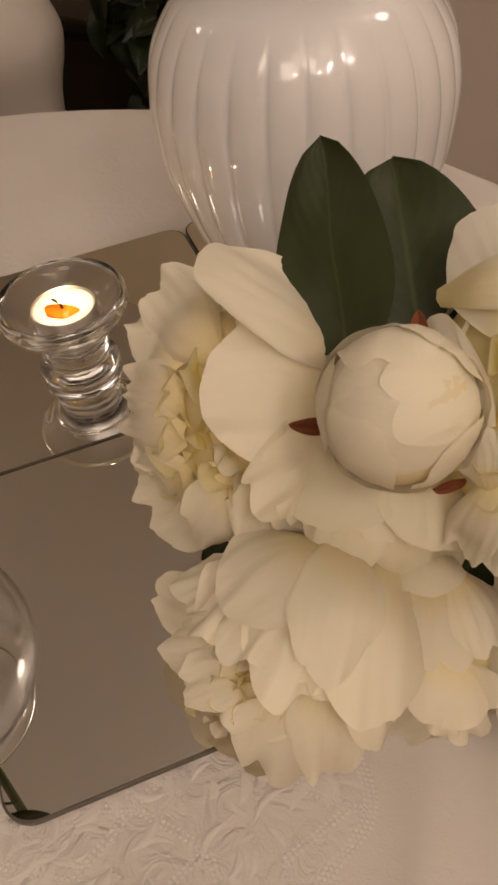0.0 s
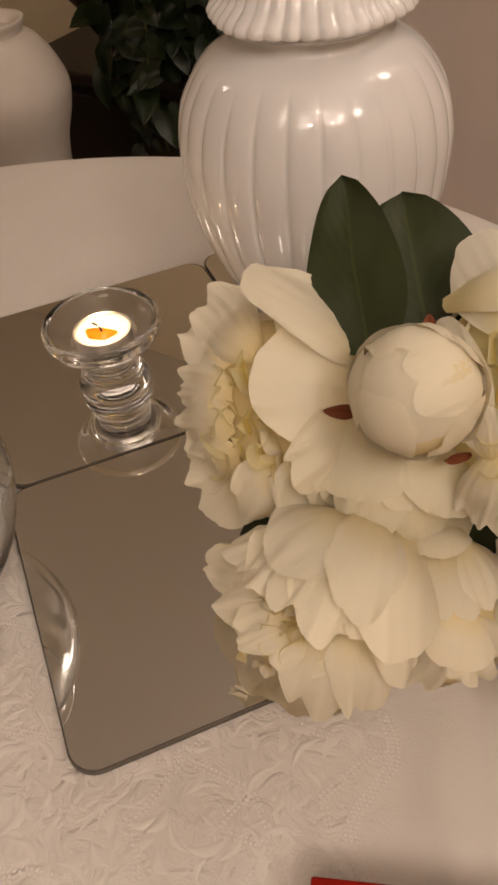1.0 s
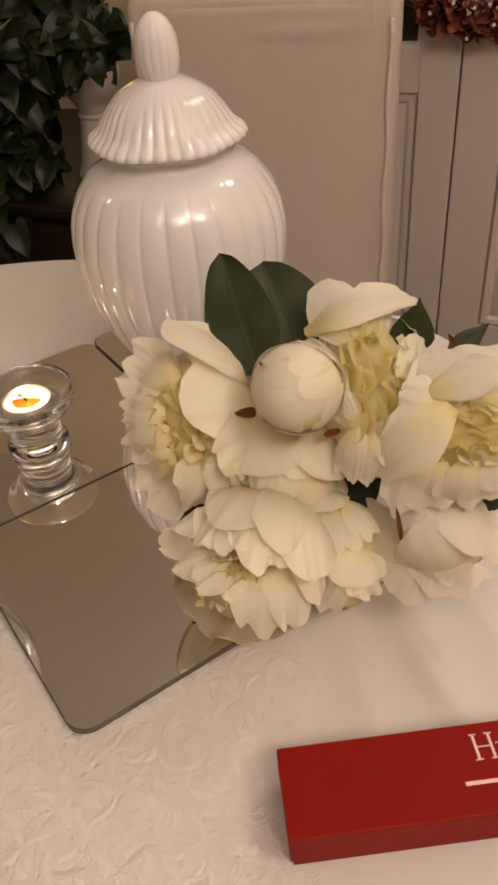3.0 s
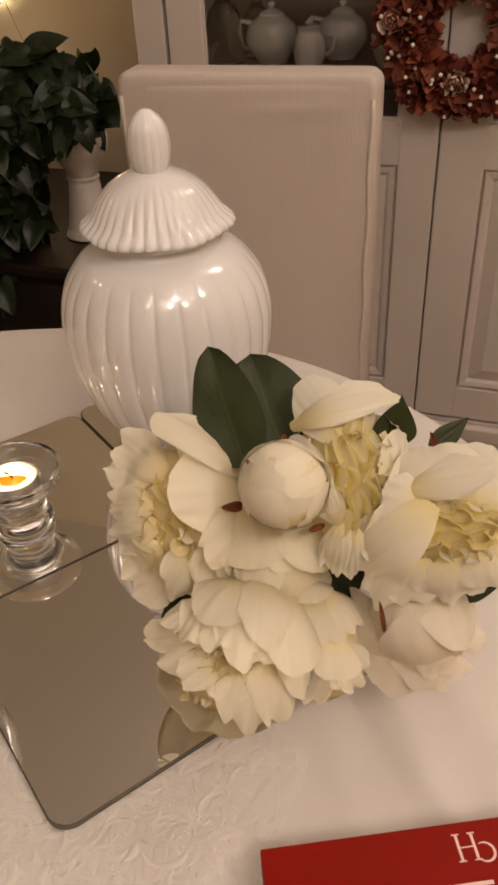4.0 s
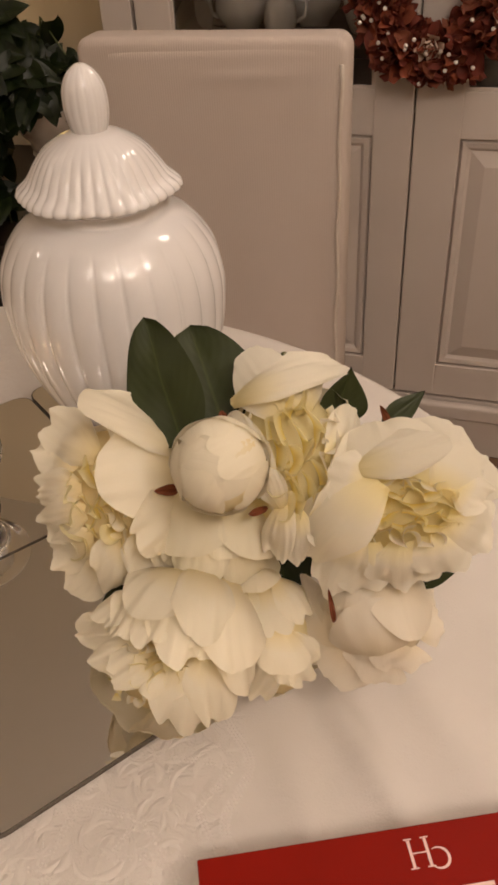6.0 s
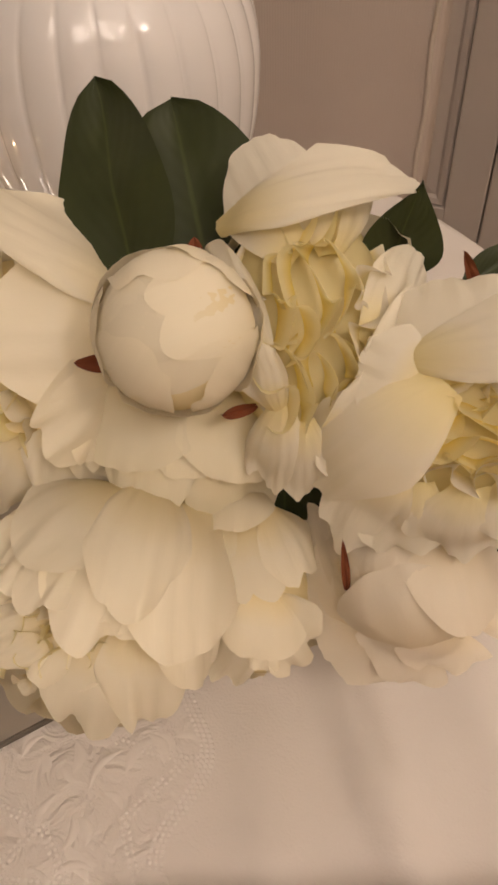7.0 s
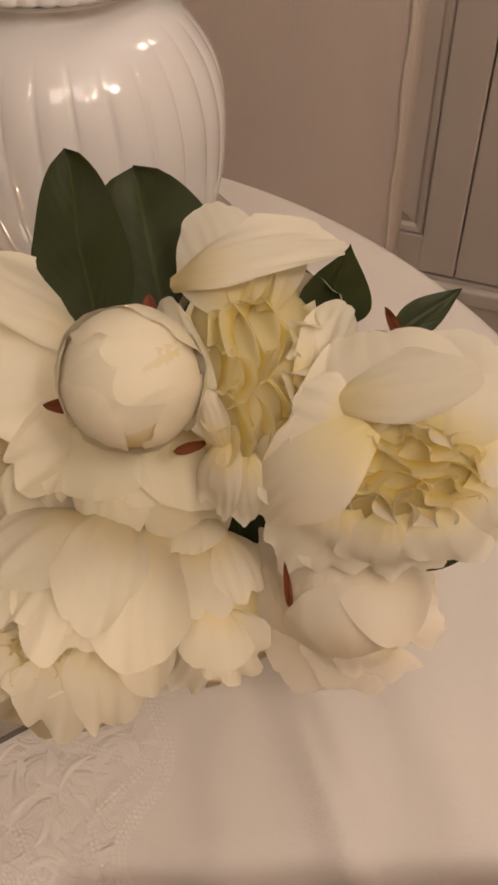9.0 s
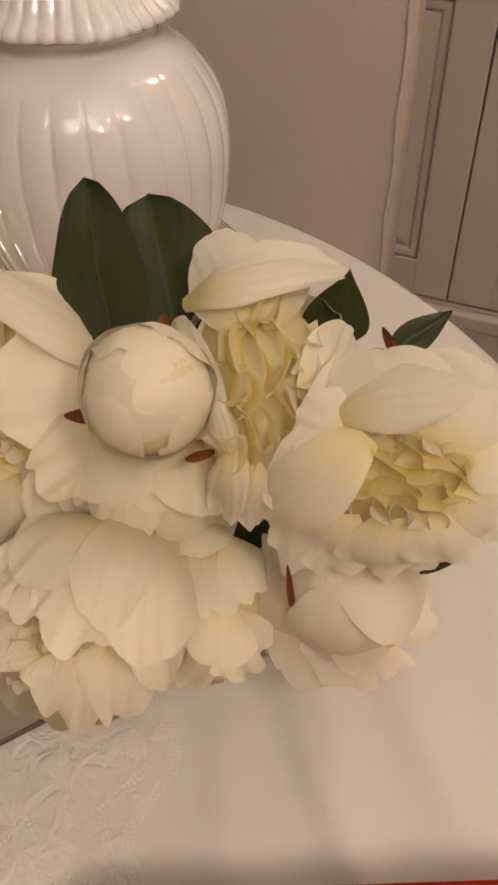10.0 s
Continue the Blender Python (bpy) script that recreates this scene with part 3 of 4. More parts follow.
def leaf_mesh(length, wide, fold=0.25, droop=0.2, seed=0, nu=10, nv=16, blunt=0.55):
    def fn(u, v):
        w = wide * (max(0.0, math.sin(math.pi * min(1, v) ** 0.72)) ** blunt) * (1 - 0.10 * v)
        x_ = u * w
        z_ = fold * abs(x_) - droop * length * v * v + 0.04 * length * noise.noise((u * 1.5 + seed, v * 3, seed))
        return Vector((x_, v * length, z_ - 0.0008 * math.exp(-(u / 0.10) ** 2)))
    return sheet(fn, nu, nv)


def aim(at, to, up=(0, 0, 1)):
    """A pose at one point whose y looks to another and whose z leans to up."""
    y_ = (Vector(to) - Vector(at)).normalized()
    x_ = y_.cross(Vector(up)).normalized()
    z_ = x_.cross(y_)
    return Matrix.Translation(at) @ Matrix((x_, y_, z_)).transposed().to_4x4()


def bouquet_leaf(bouquet, at, to, wide, up, fold=0.25, droop=0.1, seed=0, blunt=0.55):
    length = (Vector(to) - Vector(at)).length
    return part("leaf", leaf_mesh(length, wide, fold, droop, seed=seed, blunt=blunt), GREEN, bouquet, m=aim(at, to, up))


def dome(a, b):
    """Height of a unit dome over its disc; past the rim it falls away outwards."""
    r = math.hypot(a, b)
    return math.sqrt(1 - r * r) if r < 0.96 else 0.28 - (r - 0.96)


def shingle(radii, foot, tip, width, layer, style, seed):
    """A petal lying on a flower's dome from foot to tip (places on its disc), lifted off it by its layer, rounded, creased and frilled by its style."""
    frill, scallop, lip = {"s": (0.018, 0.03, 0.02), "c": (0.03, 0.13, 0.03), "f": (0.07, 0.08, 0.05), "g": (0.045, 0.075, 0.04), "l": (0.025, 0.03, 0.14)}[style]
    f, t = Vector(foot), Vector(tip)
    along = t - f
    side = Vector((-along.y, along.x)).normalized()
    lobes = {"s": 2.2, "l": 2.0, "g": 2.9}.get(style, 3.6)
    mean = (radii[0] + radii[1]) / 2

    def fn(u, v):
        n1 = noise.noise((u * lobes + seed * 3.7, 0.5, seed * 1.3))
        vv = v * (1 - 0.42 * abs(u) ** 2.8 - scallop * (1 - abs(math.sin(u * lobes + seed * 1.7 + 0.8 * n1)) ** 0.8) - 0.6 * scallop * n1)
        w = width * (0.34 + 0.66 * math.sin(min(1.0, vv / 0.62) * math.pi / 2)) * (1 - 0.12 * max(0.0, vv - 0.7) / 0.3)
        q = f + along * vv + side * (u * w + 0.05 * width * noise.noise((vv * 2.0, seed * 0.9, 4.0)))
        h = dome(q.x, q.y)
        n = Vector((q.x / radii[0], q.y / radii[1], max(0.05, h) / radii[2])).normalized()
        edge = max(0.55 * abs(u) ** 3 * min(1.0, 0.3 + v), v ** 5)
        wave = math.sin(u * lobes * 2.1 + seed * 2.1 + 1.3 * n1) + 0.5 * math.sin(v * 7 + seed + 3 * u)
        crease = 0.042 * noise.noise((u * 4.2 + seed, vv * 1.2, seed * 2.0)) * vv + 0.014 * noise.noise((u * 9 + seed, vv * 3, seed)) * vv + 0.016 * noise.noise((u * 1.2 + seed, vv * 1.5, seed * 5.0))
        out = layer + 0.07 * vv - 0.11 * (1 - vv) ** 3 - 0.045 * u * u + lip * v ** 4 + frill * edge * wave + crease
        return Vector((q.x * radii[0], q.y * radii[1], h * radii[2])) + n * out * mean

    return sheet(fn, 26, 14)


def ruffle(radii, mouth, across, start, stop, low, high, amp, seed):
    """A gathered ribbon standing in a flower's mouth: it runs along the mouth's longer axis, waving more towards its scalloped rim."""
    mx, my, ex, ey = mouth
    upright = ey * radii[1] > ex * radii[0]
    axis = Vector((mx / radii[0], my / radii[1], dome(mx, my) / radii[2])).normalized()
    mean = (radii[0] + radii[1]) / 2
    reach = math.sqrt(max(0.05, 1 - across * across))
    folds = 3.2 * (stop - start) + 0.8 * (seed % 2)

    def fn(u, v):
        n1 = noise.noise((u * 2.2 + seed, seed * 0.7, 1.0))
        t = start + (stop - start) * (0.5 + 0.5 * u)
        c = across + amp * (0.35 + 0.9 * v) * math.sin(u * folds + seed + 1.6 * n1) + 0.10 * n1
        l = reach * t + 0.4 * amp * v * math.cos(u * folds * 2 + seed)
        qx, qy = (mx + ex * c, my + ey * l) if upright else (mx + ex * l, my + ey * c)
        rim = v * (1 - 0.09 * abs(math.sin(u * folds * 1.7 + seed)) - 0.2 * abs(n1) - 0.4 * abs(u) ** 4)
        return Vector((qx * radii[0], qy * radii[1], dome(qx, qy) * radii[2])) + axis * mean * (low + (high - low) * rim)

    return sheet(fn, 36, 8)


def bloom(bouquet, at, front, radii, petals, outer, heart, seed, mouth=None, core=0.8, label="", rows=5):
    """A silk peony: a core, a closed back of broad petals, the petals of its front laid one over another, and ruffles in its mouth."""
    f = Vector(front).normalized()
    r = Vector((0, 0, 1)).cross(f).normalized()
    m = Matrix.Translation(at) @ Matrix((r, f.cross(r), f)).transposed().to_4x4()
    rr = random.Random(seed)
    bm = bmesh.new()
    bmesh.ops.create_icosphere(bm, subdivisions=3, radius=core, matrix=Matrix.Diagonal((*radii, 1)) @ Matrix.Translation((0, 0, -0.05)))
    fl = part("peony", bm, outer, bouquet, label, m=m)
    for k in range(7):
        part("petal", silk_petal(rad=0.93, th0=175, th1=78 + rr.uniform(-8, 8), width=0.62, lip=0.03, frill=0.03, scallop=0.05, seed=seed + 50 + k), outer, fl,
             m=Matrix.Diagonal((*radii, 1)) @ Matrix.Rotation(k * 2 * math.pi / 7, 4, "Z"))
    for k, (a, b, c, d, width, layer, style) in enumerate(petals):
        part("petal", shingle(radii, (a, b), (c, d), width, layer, style, seed + 1.7 * k), outer, fl)
    if mouth:
        for row in range(rows):
            c = -0.98 + 1.96 * (row + 0.5) / rows
            cut = rr.uniform(-0.35, 0.35)
            for j, (start, stop) in enumerate(((-1.02, cut + 0.12), (cut - 0.12, 1.02))):
                k = 2 * row + j
                part("frill", ruffle(radii, mouth, c + rr.uniform(-0.08, 0.08), start, stop, -0.17, rr.uniform(-0.08, 0.10) + 0.06 * abs(c), rr.uniform(0.15, 0.27), seed + 2.3 * k),
                     outer if row in (0, rows - 1) else heart, fl)
    return fl


def closed_bud(bouquet, at, axis, size):
    """A round bud of thin petals wrapped one over another."""
    m = Matrix.Translation(at) @ Vector(axis).to_track_quat("Z", "Y").to_matrix().to_4x4()
    fl = part("peony_bud", ball(size * 0.94, sub=4), CREAM, bouquet, "closed round cream bud of wrapped petals", m=m)
    rr = random.Random(3)
    for k in range(2):
        part("petal", silk_petal(rad=size * (0.965 + 0.012 * k), th0=-86, th1=74 - 30 * k, width=1.3, seed=31 + k, nu=24, nv=18, foot=0.9, crumple=0.4), CREAM, fl, m=Matrix.Rotation(1.9 + 2.0 * k, 4, "Z"))
    for k, rim in enumerate((84, 78, 74, 64, 52, 40, 26, 12, -4, -18)):
        part("petal", silk_petal(rad=size * (1.065 - 0.0105 * k), th0=174, th1=rim + rr.uniform(-6, 6), width=0.86, lip=0.022, frill=0.022, scallop=0.07, seed=3 + k, nu=24, nv=16, crumple=0.4), CREAM, fl,
             m=Matrix.Rotation(k * 2.4 + rr.uniform(-0.25, 0.25), 4, "Z"))
    return fl


bouquet = new("peony_bouquet")
tagged(bouquet, "bouquet of cream and pale yellow silk peonies with dark leaves", "flowers")
B = bouquet
BX = Vector((0.26, 0.62, 0.75))
bouquet.matrix_basis = Matrix.Translation(BX)


def rel(p):
    return tuple(Vector(p) - BX)


closed_bud(B, rel((0.246, 0.567, 0.9145)), (-0.02, -0.74, 0.67), 0.0236)
bloom(B, rel((0.1840, 0.6000, 0.8680)), (0.20, -0.70, 0.68), (0.0368, 0.0475, 0.04), [
    (-0.19, 0.55, -0.69, 1.07, 0.41, -0.02, "g"), (-0.54, 0.59, -0.97, 0.66, 0.34, -0.02, "g"), (-0.54, 0.18, -0.99, 0.28, 0.26, 0, "g"),
    (-0.54, -0.12, -1.04, -0.07, 0.26, 0.02, "g"), (-0.53, -0.44, -1.01, -0.48, 0.28, 0, "g"), (-0.38, -0.64, -0.93, -0.93, 0.34, -0.04, "s"),
    (-0.02, -0.51, -0.42, -0.86, 0.33, 0.02, "g"), (0.31, -0.54, 0.05, -0.93, 0.33, 0.03, "g"), (0.61, -0.48, 0.49, -0.99, 0.33, 0.05, "g"),
    (1.08, 0.09, -0.22, 0.20, 0.52, 0.12, "s"), (1.17, 0.32, -0.17, 0.88, 0.28, 0.18, "l"), (1.06, -0.15, 0.03, -0.51, 0.33, 0.1, "g"),
    (0.99, -0.25, 0.30, -0.68, 0.33, 0.06, "g"), (0.70, 0.42, 0.13, 0.94, 0.33, 0.02, "s"),
], CREAM, YELLOW, 11, mouth=(-0.43, -0.13, 0.46, 0.63), core=0.84, label="cream peony turned on its side with a ruffled mouth", rows=6)
bloom(B, rel((0.2120, 0.5350, 0.8104)), (0.12, -0.51, 0.85), (0.0450, 0.0440, 0.043), [
    (-0.32, 0.29, -0.99, 0.53, 0.28, -0.04, "g"), (-0.28, 0.10, -0.86, 0.08, 0.30, -0.06, "g"), (-0.19, -0.03, -0.66, -0.21, 0.30, -0.05, "g"),
    (-0.03, -0.13, -0.31, -0.53, 0.36, -0.1, "g"), (0.19, -0.18, -0.11, -0.87, 0.39, -0.06, "g"), (0.45, -0.15, 0.28, -0.85, 0.32, -0.03, "g"),
    (0.78, 0.16, 0.63, -0.63, 0.28, 0.02, "s"), (0.06, 0.76, -0.67, 0.38, 0.25, 0.06, "g"), (0.11, 0.79, -0.51, 0.16, 0.28, 0.08, "g"),
    (0.25, 0.82, -0.24, 0.00, 0.32, 0.1, "g"), (0.52, 0.89, -0.01, -0.22, 0.41, 0.13, "g"), (0.35, 0.82, -0.27, 0.29, 0.36, 0.2, "s"),
    (0.76, 0.85, 0.51, -0.38, 0.43, 0.18, "s"), (0.57, 0.88, 0.23, -0.09, 0.31, 0.21, "g"), (0.81, 0.79, 0.23, -0.22, 0.34, 0.09, "g"),
], CREAM, YELLOW, 23, mouth=(-0.29, -0.21, 0.48, 0.34), core=0.66, label="full cream peony nodding to the cloth, its rim scalloped", rows=5)
bloom(B, rel((0.2820, 0.6040, 0.8895)), (0.07, -0.77, 0.64), (0.0345, 0.05, 0.04), [
    (-0.08, 0.45, -0.53, 1.15, 0.48, -0.02, "s"), (0.27, 0.45, 0.25, 0.98, 0.41, -0.03, "s"), (-0.86, 0.65, 0.78, 0.75, 0.19, 0.1, "l"),
    (0.64, -0.17, 1.03, 0.44, 0.33, -0.02, "s"), (0.47, -0.81, 0.82, 0.21, 0.25, 0.05, "s"), (0.14, -0.83, 0.64, -0.26, 0.22, 0.07, "g"),
    (-0.41, -0.50, -0.74, 0.48, 0.25, 0.04, "s"), (-0.29, -0.59, -0.42, -0.08, 0.19, 0.05, "g"), (-0.28, -0.50, -0.31, -0.98, 0.27, 0.04, "g"),
    (-0.04, -0.63, -0.02, -1.01, 0.27, 0.07, "g"), (0.27, -0.64, 0.31, -0.85, 0.25, 0.06, "g"),
], PALE, YELLOW, 37, mouth=(0.01, -0.04, 0.65, 0.80), core=0.82, label="open pale yellow peony with a deep ruffled heart", rows=6)
bloom(B, rel((0.3365, 0.5817, 0.8764)), (-0.10, -0.72, 0.69), (0.0475, 0.0415, 0.036), [
    (0.01, 0.20, -0.20, 0.85, 0.57, 0, "s"), (0.30, 0.20, 0.52, 0.96, 0.54, -0.04, "s"), (0.54, -0.00, 0.91, 0.53, 0.49, -0.02, "s"),
    (-0.46, 0.25, 0.42, 0.49, 0.24, 0.11, "l"), (-0.18, 0.12, -0.83, -0.67, 0.37, 0.12, "s"), (-0.31, 0.10, -0.66, 0.17, 0.36, 0.06, "s"),
    (-0.42, -0.47, -0.62, -1.13, 0.28, 0.08, "g"), (-0.27, -0.65, -0.33, -1.09, 0.33, 0.04, "g"), (0.08, -0.63, 0.11, -1.02, 0.38, 0.05, "g"),
    (0.41, -0.52, 0.51, -0.81, 0.43, 0.04, "g"), (0.58, -0.29, 0.93, -0.48, 0.43, 0.02, "g"), (0.66, 0.11, 0.91, 0.01, 0.31, 0.02, "g"),
], PALE, YELLOW, 41, mouth=(0.17, -0.21, 0.60, 0.39), core=0.84, label="wide open pale peony with a yellow heart", rows=6)
bloom(B, rel((0.3260, 0.5514, 0.8139)), (-0.06, -0.57, 0.82), (0.0285, 0.0265, 0.027), [
    (-0.43, -0.56, -1.43, -0.22, 0.72, -0.1, "s"), (-0.86, -0.66, -1.40, 0.85, 0.36, 0, "g"), (-0.49, -0.75, -0.83, -1.27, 0.67, -0.05, "g"),
    (0.07, -0.73, -0.12, -1.22, 0.67, -0.05, "g"), (0.44, -0.58, 0.47, -1.03, 0.63, -0.05, "g"), (0.71, -0.20, 1.24, 0.00, 0.54, -0.08, "g"),
    (0.59, 0.19, 0.98, 0.67, 0.45, -0.06, "s"), (-0.41, -0.94, -0.62, 0.77, 0.94, 0.0, "s"), (0.66, -0.38, 0.05, 0.80, 0.90, 0.0, "s"),
    (0.10, -0.96, -0.20, 0.23, 0.85, 0.01, "s"), (0.16, 1.04, 0.58, -0.41, 0.59, 0.08, "s"), (-0.79, -0.29, -0.57, 0.53, 0.54, 0.04, "s"),
], IVORY, IVORY, 53, core=0.93, label="half-closed ivory peony with loose outer petals")
bloom(B, rel((0.2677, 0.5556, 0.7999)), (0.10, -0.56, 0.82), (0.0235, 0.037, 0.03), [
    (-0.25, 1.21, -0.35, 0.49, 0.64, 0.1, "s"), (0.25, 0.80, 0.55, 0.00, 0.43, 0.08, "c"), (-0.08, 0.67, -0.11, -0.15, 0.68, 0.05, "c"),
    (-0.49, 0.78, -0.67, 0.00, 0.47, 0.06, "s"), (0.05, 0.03, -0.07, -0.59, 0.60, 0.1, "s"), (-0.07, -0.21, -0.72, -0.78, 0.43, -0.05, "f"),
    (0.12, -0.22, 0.01, -0.78, 0.43, -0.05, "f"), (0.23, -0.16, 0.64, -0.71, 0.47, -0.02, "f"),
], CREAM, SKIRT, 61, core=0.9, label="small cream peony with hanging tiers of petals")
bloom(B, rel((0.2346, 0.5985, 0.8525)), (0.20, -0.69, 0.69), (0.04, 0.042, 0.034), [
    (-0.23, 0.39, -0.52, -0.37, 0.58, 0.1, "s"), (-0.17, 0.02, -0.37, -0.85, 0.37, 0.05, "s"), (0.42, 0.16, 0.38, -0.61, 0.46, 0.12, "s"),
    (0.41, -0.34, 0.36, -1.19, 0.44, 0.02, "s"), (0.80, -0.05, 1.01, -0.69, 0.31, 0.04, "s"), (0.15, 0.09, -0.03, -0.55, 0.37, 0.03, "s"),
    (-0.58, 0.65, -0.90, 0.12, 0.37, 0.04, "s"),
], SKIRT, SKIRT, 71, core=0.9, label="cream peony half hidden below the bud")

bouquet_leaf(B, rel((0.2245, 0.603, 0.899)), rel((0.2025, 0.669, 0.9455)), 0.0225, (-0.25, -0.6, 0.7), 0.16, 0.02, 1)
bouquet_leaf(B, rel((0.2485, 0.617, 0.896)), rel((0.2290, 0.673, 0.9375)), 0.0310, (0.10, -0.6, 0.7), 0.16, 0.05, 2)
bouquet_leaf(B, rel((0.3089, 0.618, 0.8986)), rel((0.3176, 0.624, 0.9325)), 0.0150, (0.3, -0.8, 0.4), 0.25, 0.0, 3, 1.1)
bouquet_leaf(B, rel((0.3366, 0.625, 0.8905)), rel((0.3628, 0.645, 0.8990)), 0.0075, (0.1, -0.6, 0.7), 0.3, -0.12, 4, 0.95)
bouquet_leaf(B, rel((0.3450, 0.566, 0.8240)), rel((0.3816, 0.5688, 0.8509)), 0.0095, (0.0, -0.6, 0.8), 0.25, 0.12, 5, 0.9)
bouquet_leaf(B, rel((0.3440, 0.566, 0.8230)), rel((0.3660, 0.5640, 0.8290)), 0.0050, (0.0, -0.6, 0.8), 0.25, 0.05, 10)
bouquet_leaf(B, rel((0.2753, 0.605, 0.836)), rel((0.2775, 0.578, 0.797)), 0.020, (0.0, -0.8, 0.5), 0.2, 0.0, 6)
bouquet_leaf(B, rel((0.2853, 0.608, 0.846)), rel((0.2835, 0.590, 0.806)), 0.020, (0.3, -0.8, 0.5), 0.2, 0.0, 7)
bouquet_leaf(B, rel((0.200, 0.600, 0.815)), rel((0.167, 0.574, 0.802)), 0.010, (-0.3, -0.7, 0.5), 0.2, 0.1, 8)
bouquet_leaf(B, rel((0.222, 0.625, 0.900)), rel((0.207, 0.628, 0.907)), 0.007, (-0.3, -0.7, 0.6), 0.2, 0.0, 9)
for k, (tx, ty, tz) in enumerate(((0.290, 0.818, 0.828), (0.275, 0.800, 0.800), (0.262, 0.805, 0.785), (0.285, 0.790, 0.785))):
    part("stem", tube([rel((0.26 + 0.006 * k, 0.62, 0.835 - 0.010 * k)), rel((0.272 + 0.003 * k, 0.70, 0.815 - 0.008 * k)), rel((tx, ty - 0.03, tz - 0.016)), rel((tx, ty, tz))], 0.0026, 8), STEM, B)


def sepal(foot, tip, wide, bend=0.1):
    foot, tip = rel(foot), rel(tip)
    return part("sepal", leaf_mesh((Vector(tip) - Vector(foot)).length, wide, 0.5, bend), SEPAL, B, m=aim(foot, tip, (0.1, -0.8, 0.5)))


sepal((0.2228, 0.576, 0.8935), (0.2119, 0.570, 0.8975), 0.0032)
sepal((0.2488, 0.590, 0.9160), (0.2475, 0.600, 0.9255), 0.0034)
sepal((0.2590, 0.560, 0.8880), (0.2705, 0.570, 0.8830), 0.0022)
sepal((0.3015, 0.540, 0.8250), (0.2990, 0.546, 0.8440), 0.0016)
sepal((0.1846, 0.640, 0.8870), (0.1830, 0.645, 0.9085), 0.0034)
sepal((0.3383, 0.606, 0.9040), (0.3279, 0.606, 0.9215), 0.0022, -0.3)

# ---- red gift box ----
gift = thing("gift_box", (0.2325, 0.394, TOP + 0.0006), "long red paper-covered gift box with pale print", "gift box", rz=6.5)
part("base", boxed(0.0015, 0.2205, 0.0015, 0.0455, 0.0, 0.012, bevel=0.0008), RED, gift, smooth=False)
boxlid = part("lid", boxed(0, 0.222, 0, 0.0470, 0.0075, 0.0295, bevel=0.0009), RED, gift, smooth=False)
bm = boxed(0.0985, 0.0999, 0.0275, 0.0400, 0.0296, 0.0298)
box(bm, 0.1065, 0.1079, 0.0275, 0.0400, 0.0296, 0.0298)
box(bm, 0.09992, 0.10648, 0.0335, 0.0341, 0.0296, 0.0298)
for px in (0.0992, 0.1072):
    for py in (0.0268, 0.0402):
        box(bm, px - 0.0019, px + 0.0019, py, py + 0.0006, 0.0296, 0.0298)
part("printed_mark", bm, PRINT, boxlid, "pale pink printed bars", False)
bm = bmesh.new()
for k in range(18):
    a0, a1 = radians(-150 + 15 * k), radians(-135 + 15 * k)
    wid = 0.0010 * (0.4 + math.sin(math.pi * (k + 0.5) / 18))
    q = [(0.1118 + r * math.cos(a), 0.0302 + r * math.sin(a), 0.0298) for r, a in ((0.0052 - wid, a0), (0.0052, a0), (0.0052, a1), (0.0052 - wid, a1))]
    bm.faces.new([bm.verts.new(p_) for p_ in q])
part("printed_ring", bm, PRINT, boxlid, "pale pink printed ring", False)
bm = boxed(0.0885, 0.1105, 0.0148, 0.0168, 0.0296, 0.0298)
box(bm, 0.1135, 0.1325, 0.0148, 0.0168, 0.0296, 0.0298)
part("printed_line", bm, PRINT, boxlid, "pale pink printed line", False)

# ---- dining chair ----
chair = thing("dining_chair", (0.227, 1.53, 0), "dining chair in a beige corduroy loose cover with piping", "chair", rz=-15)
W, H = 0.204, 0.943


def rounded_back():
    bm = bmesh.new()
    n, r = 8, 0.022
    outline = [(-W, 0.33)]
    for cx, a0 in ((-W + r, 180), (W - r, 90)):
        for k in range(n + 1):
            a = radians(a0 - 90 * k / n)
            outline.append((cx + r * math.cos(a), H - r + r * math.sin(a) + (0.006 * math.cos(cx * 6))))
    outline.append((W, 0.33))
    return outline


def slab(outline, y0, y1, bevel):
    bm = bmesh.new()
    vs = [bm.verts.new((x_, y0, z_)) for x_, z_ in outline]
    f = bm.faces.new(vs)
    r = bmesh.ops.extrude_face_region(bm, geom=[f])
    for v in r["geom"]:
        if isinstance(v, bmesh.types.BMVert):
            v.co.y = y1
    bmesh.ops.recalc_face_normals(bm, faces=bm.faces[:])
    es = [e for e in bm.edges if e.calc_face_angle(0) > 1.0]
    bmesh.ops.bevel(bm, geom=es, offset=bevel, segments=3, profile=0.5, affect="EDGES")
    return bm


def covered_back():
    """The loose cover: slightly pillowed, with a soft fold below its top edge."""
    def fn(u, v):
        z_ = 0.34 + (H - 0.34) * v
        fold = 0.0045 * math.exp(-((z_ - H + 0.045 + 0.006 * math.sin(3 * u + 1)) / 0.006) ** 2) * max(0.0, 1 - ((u - 0.35) / 0.5) ** 2)
        soft = 0.0018 * noise.noise((u * 1.5, z_ * 5, 2.0)) + 0.0022 * (1 - u * u)
        r = max(0.0, (z_ - H + 0.02) / 0.02)
        return Vector((u * (W - 0.006 - 0.006 * r * r), -0.0330 - soft - fold + 0.014 * r * r + 0.010 * abs(u) ** 10, z_ - 0.003 * r + 0.002 * math.sin(3.1 * u)))
    return sheet(fn, 48, 70)


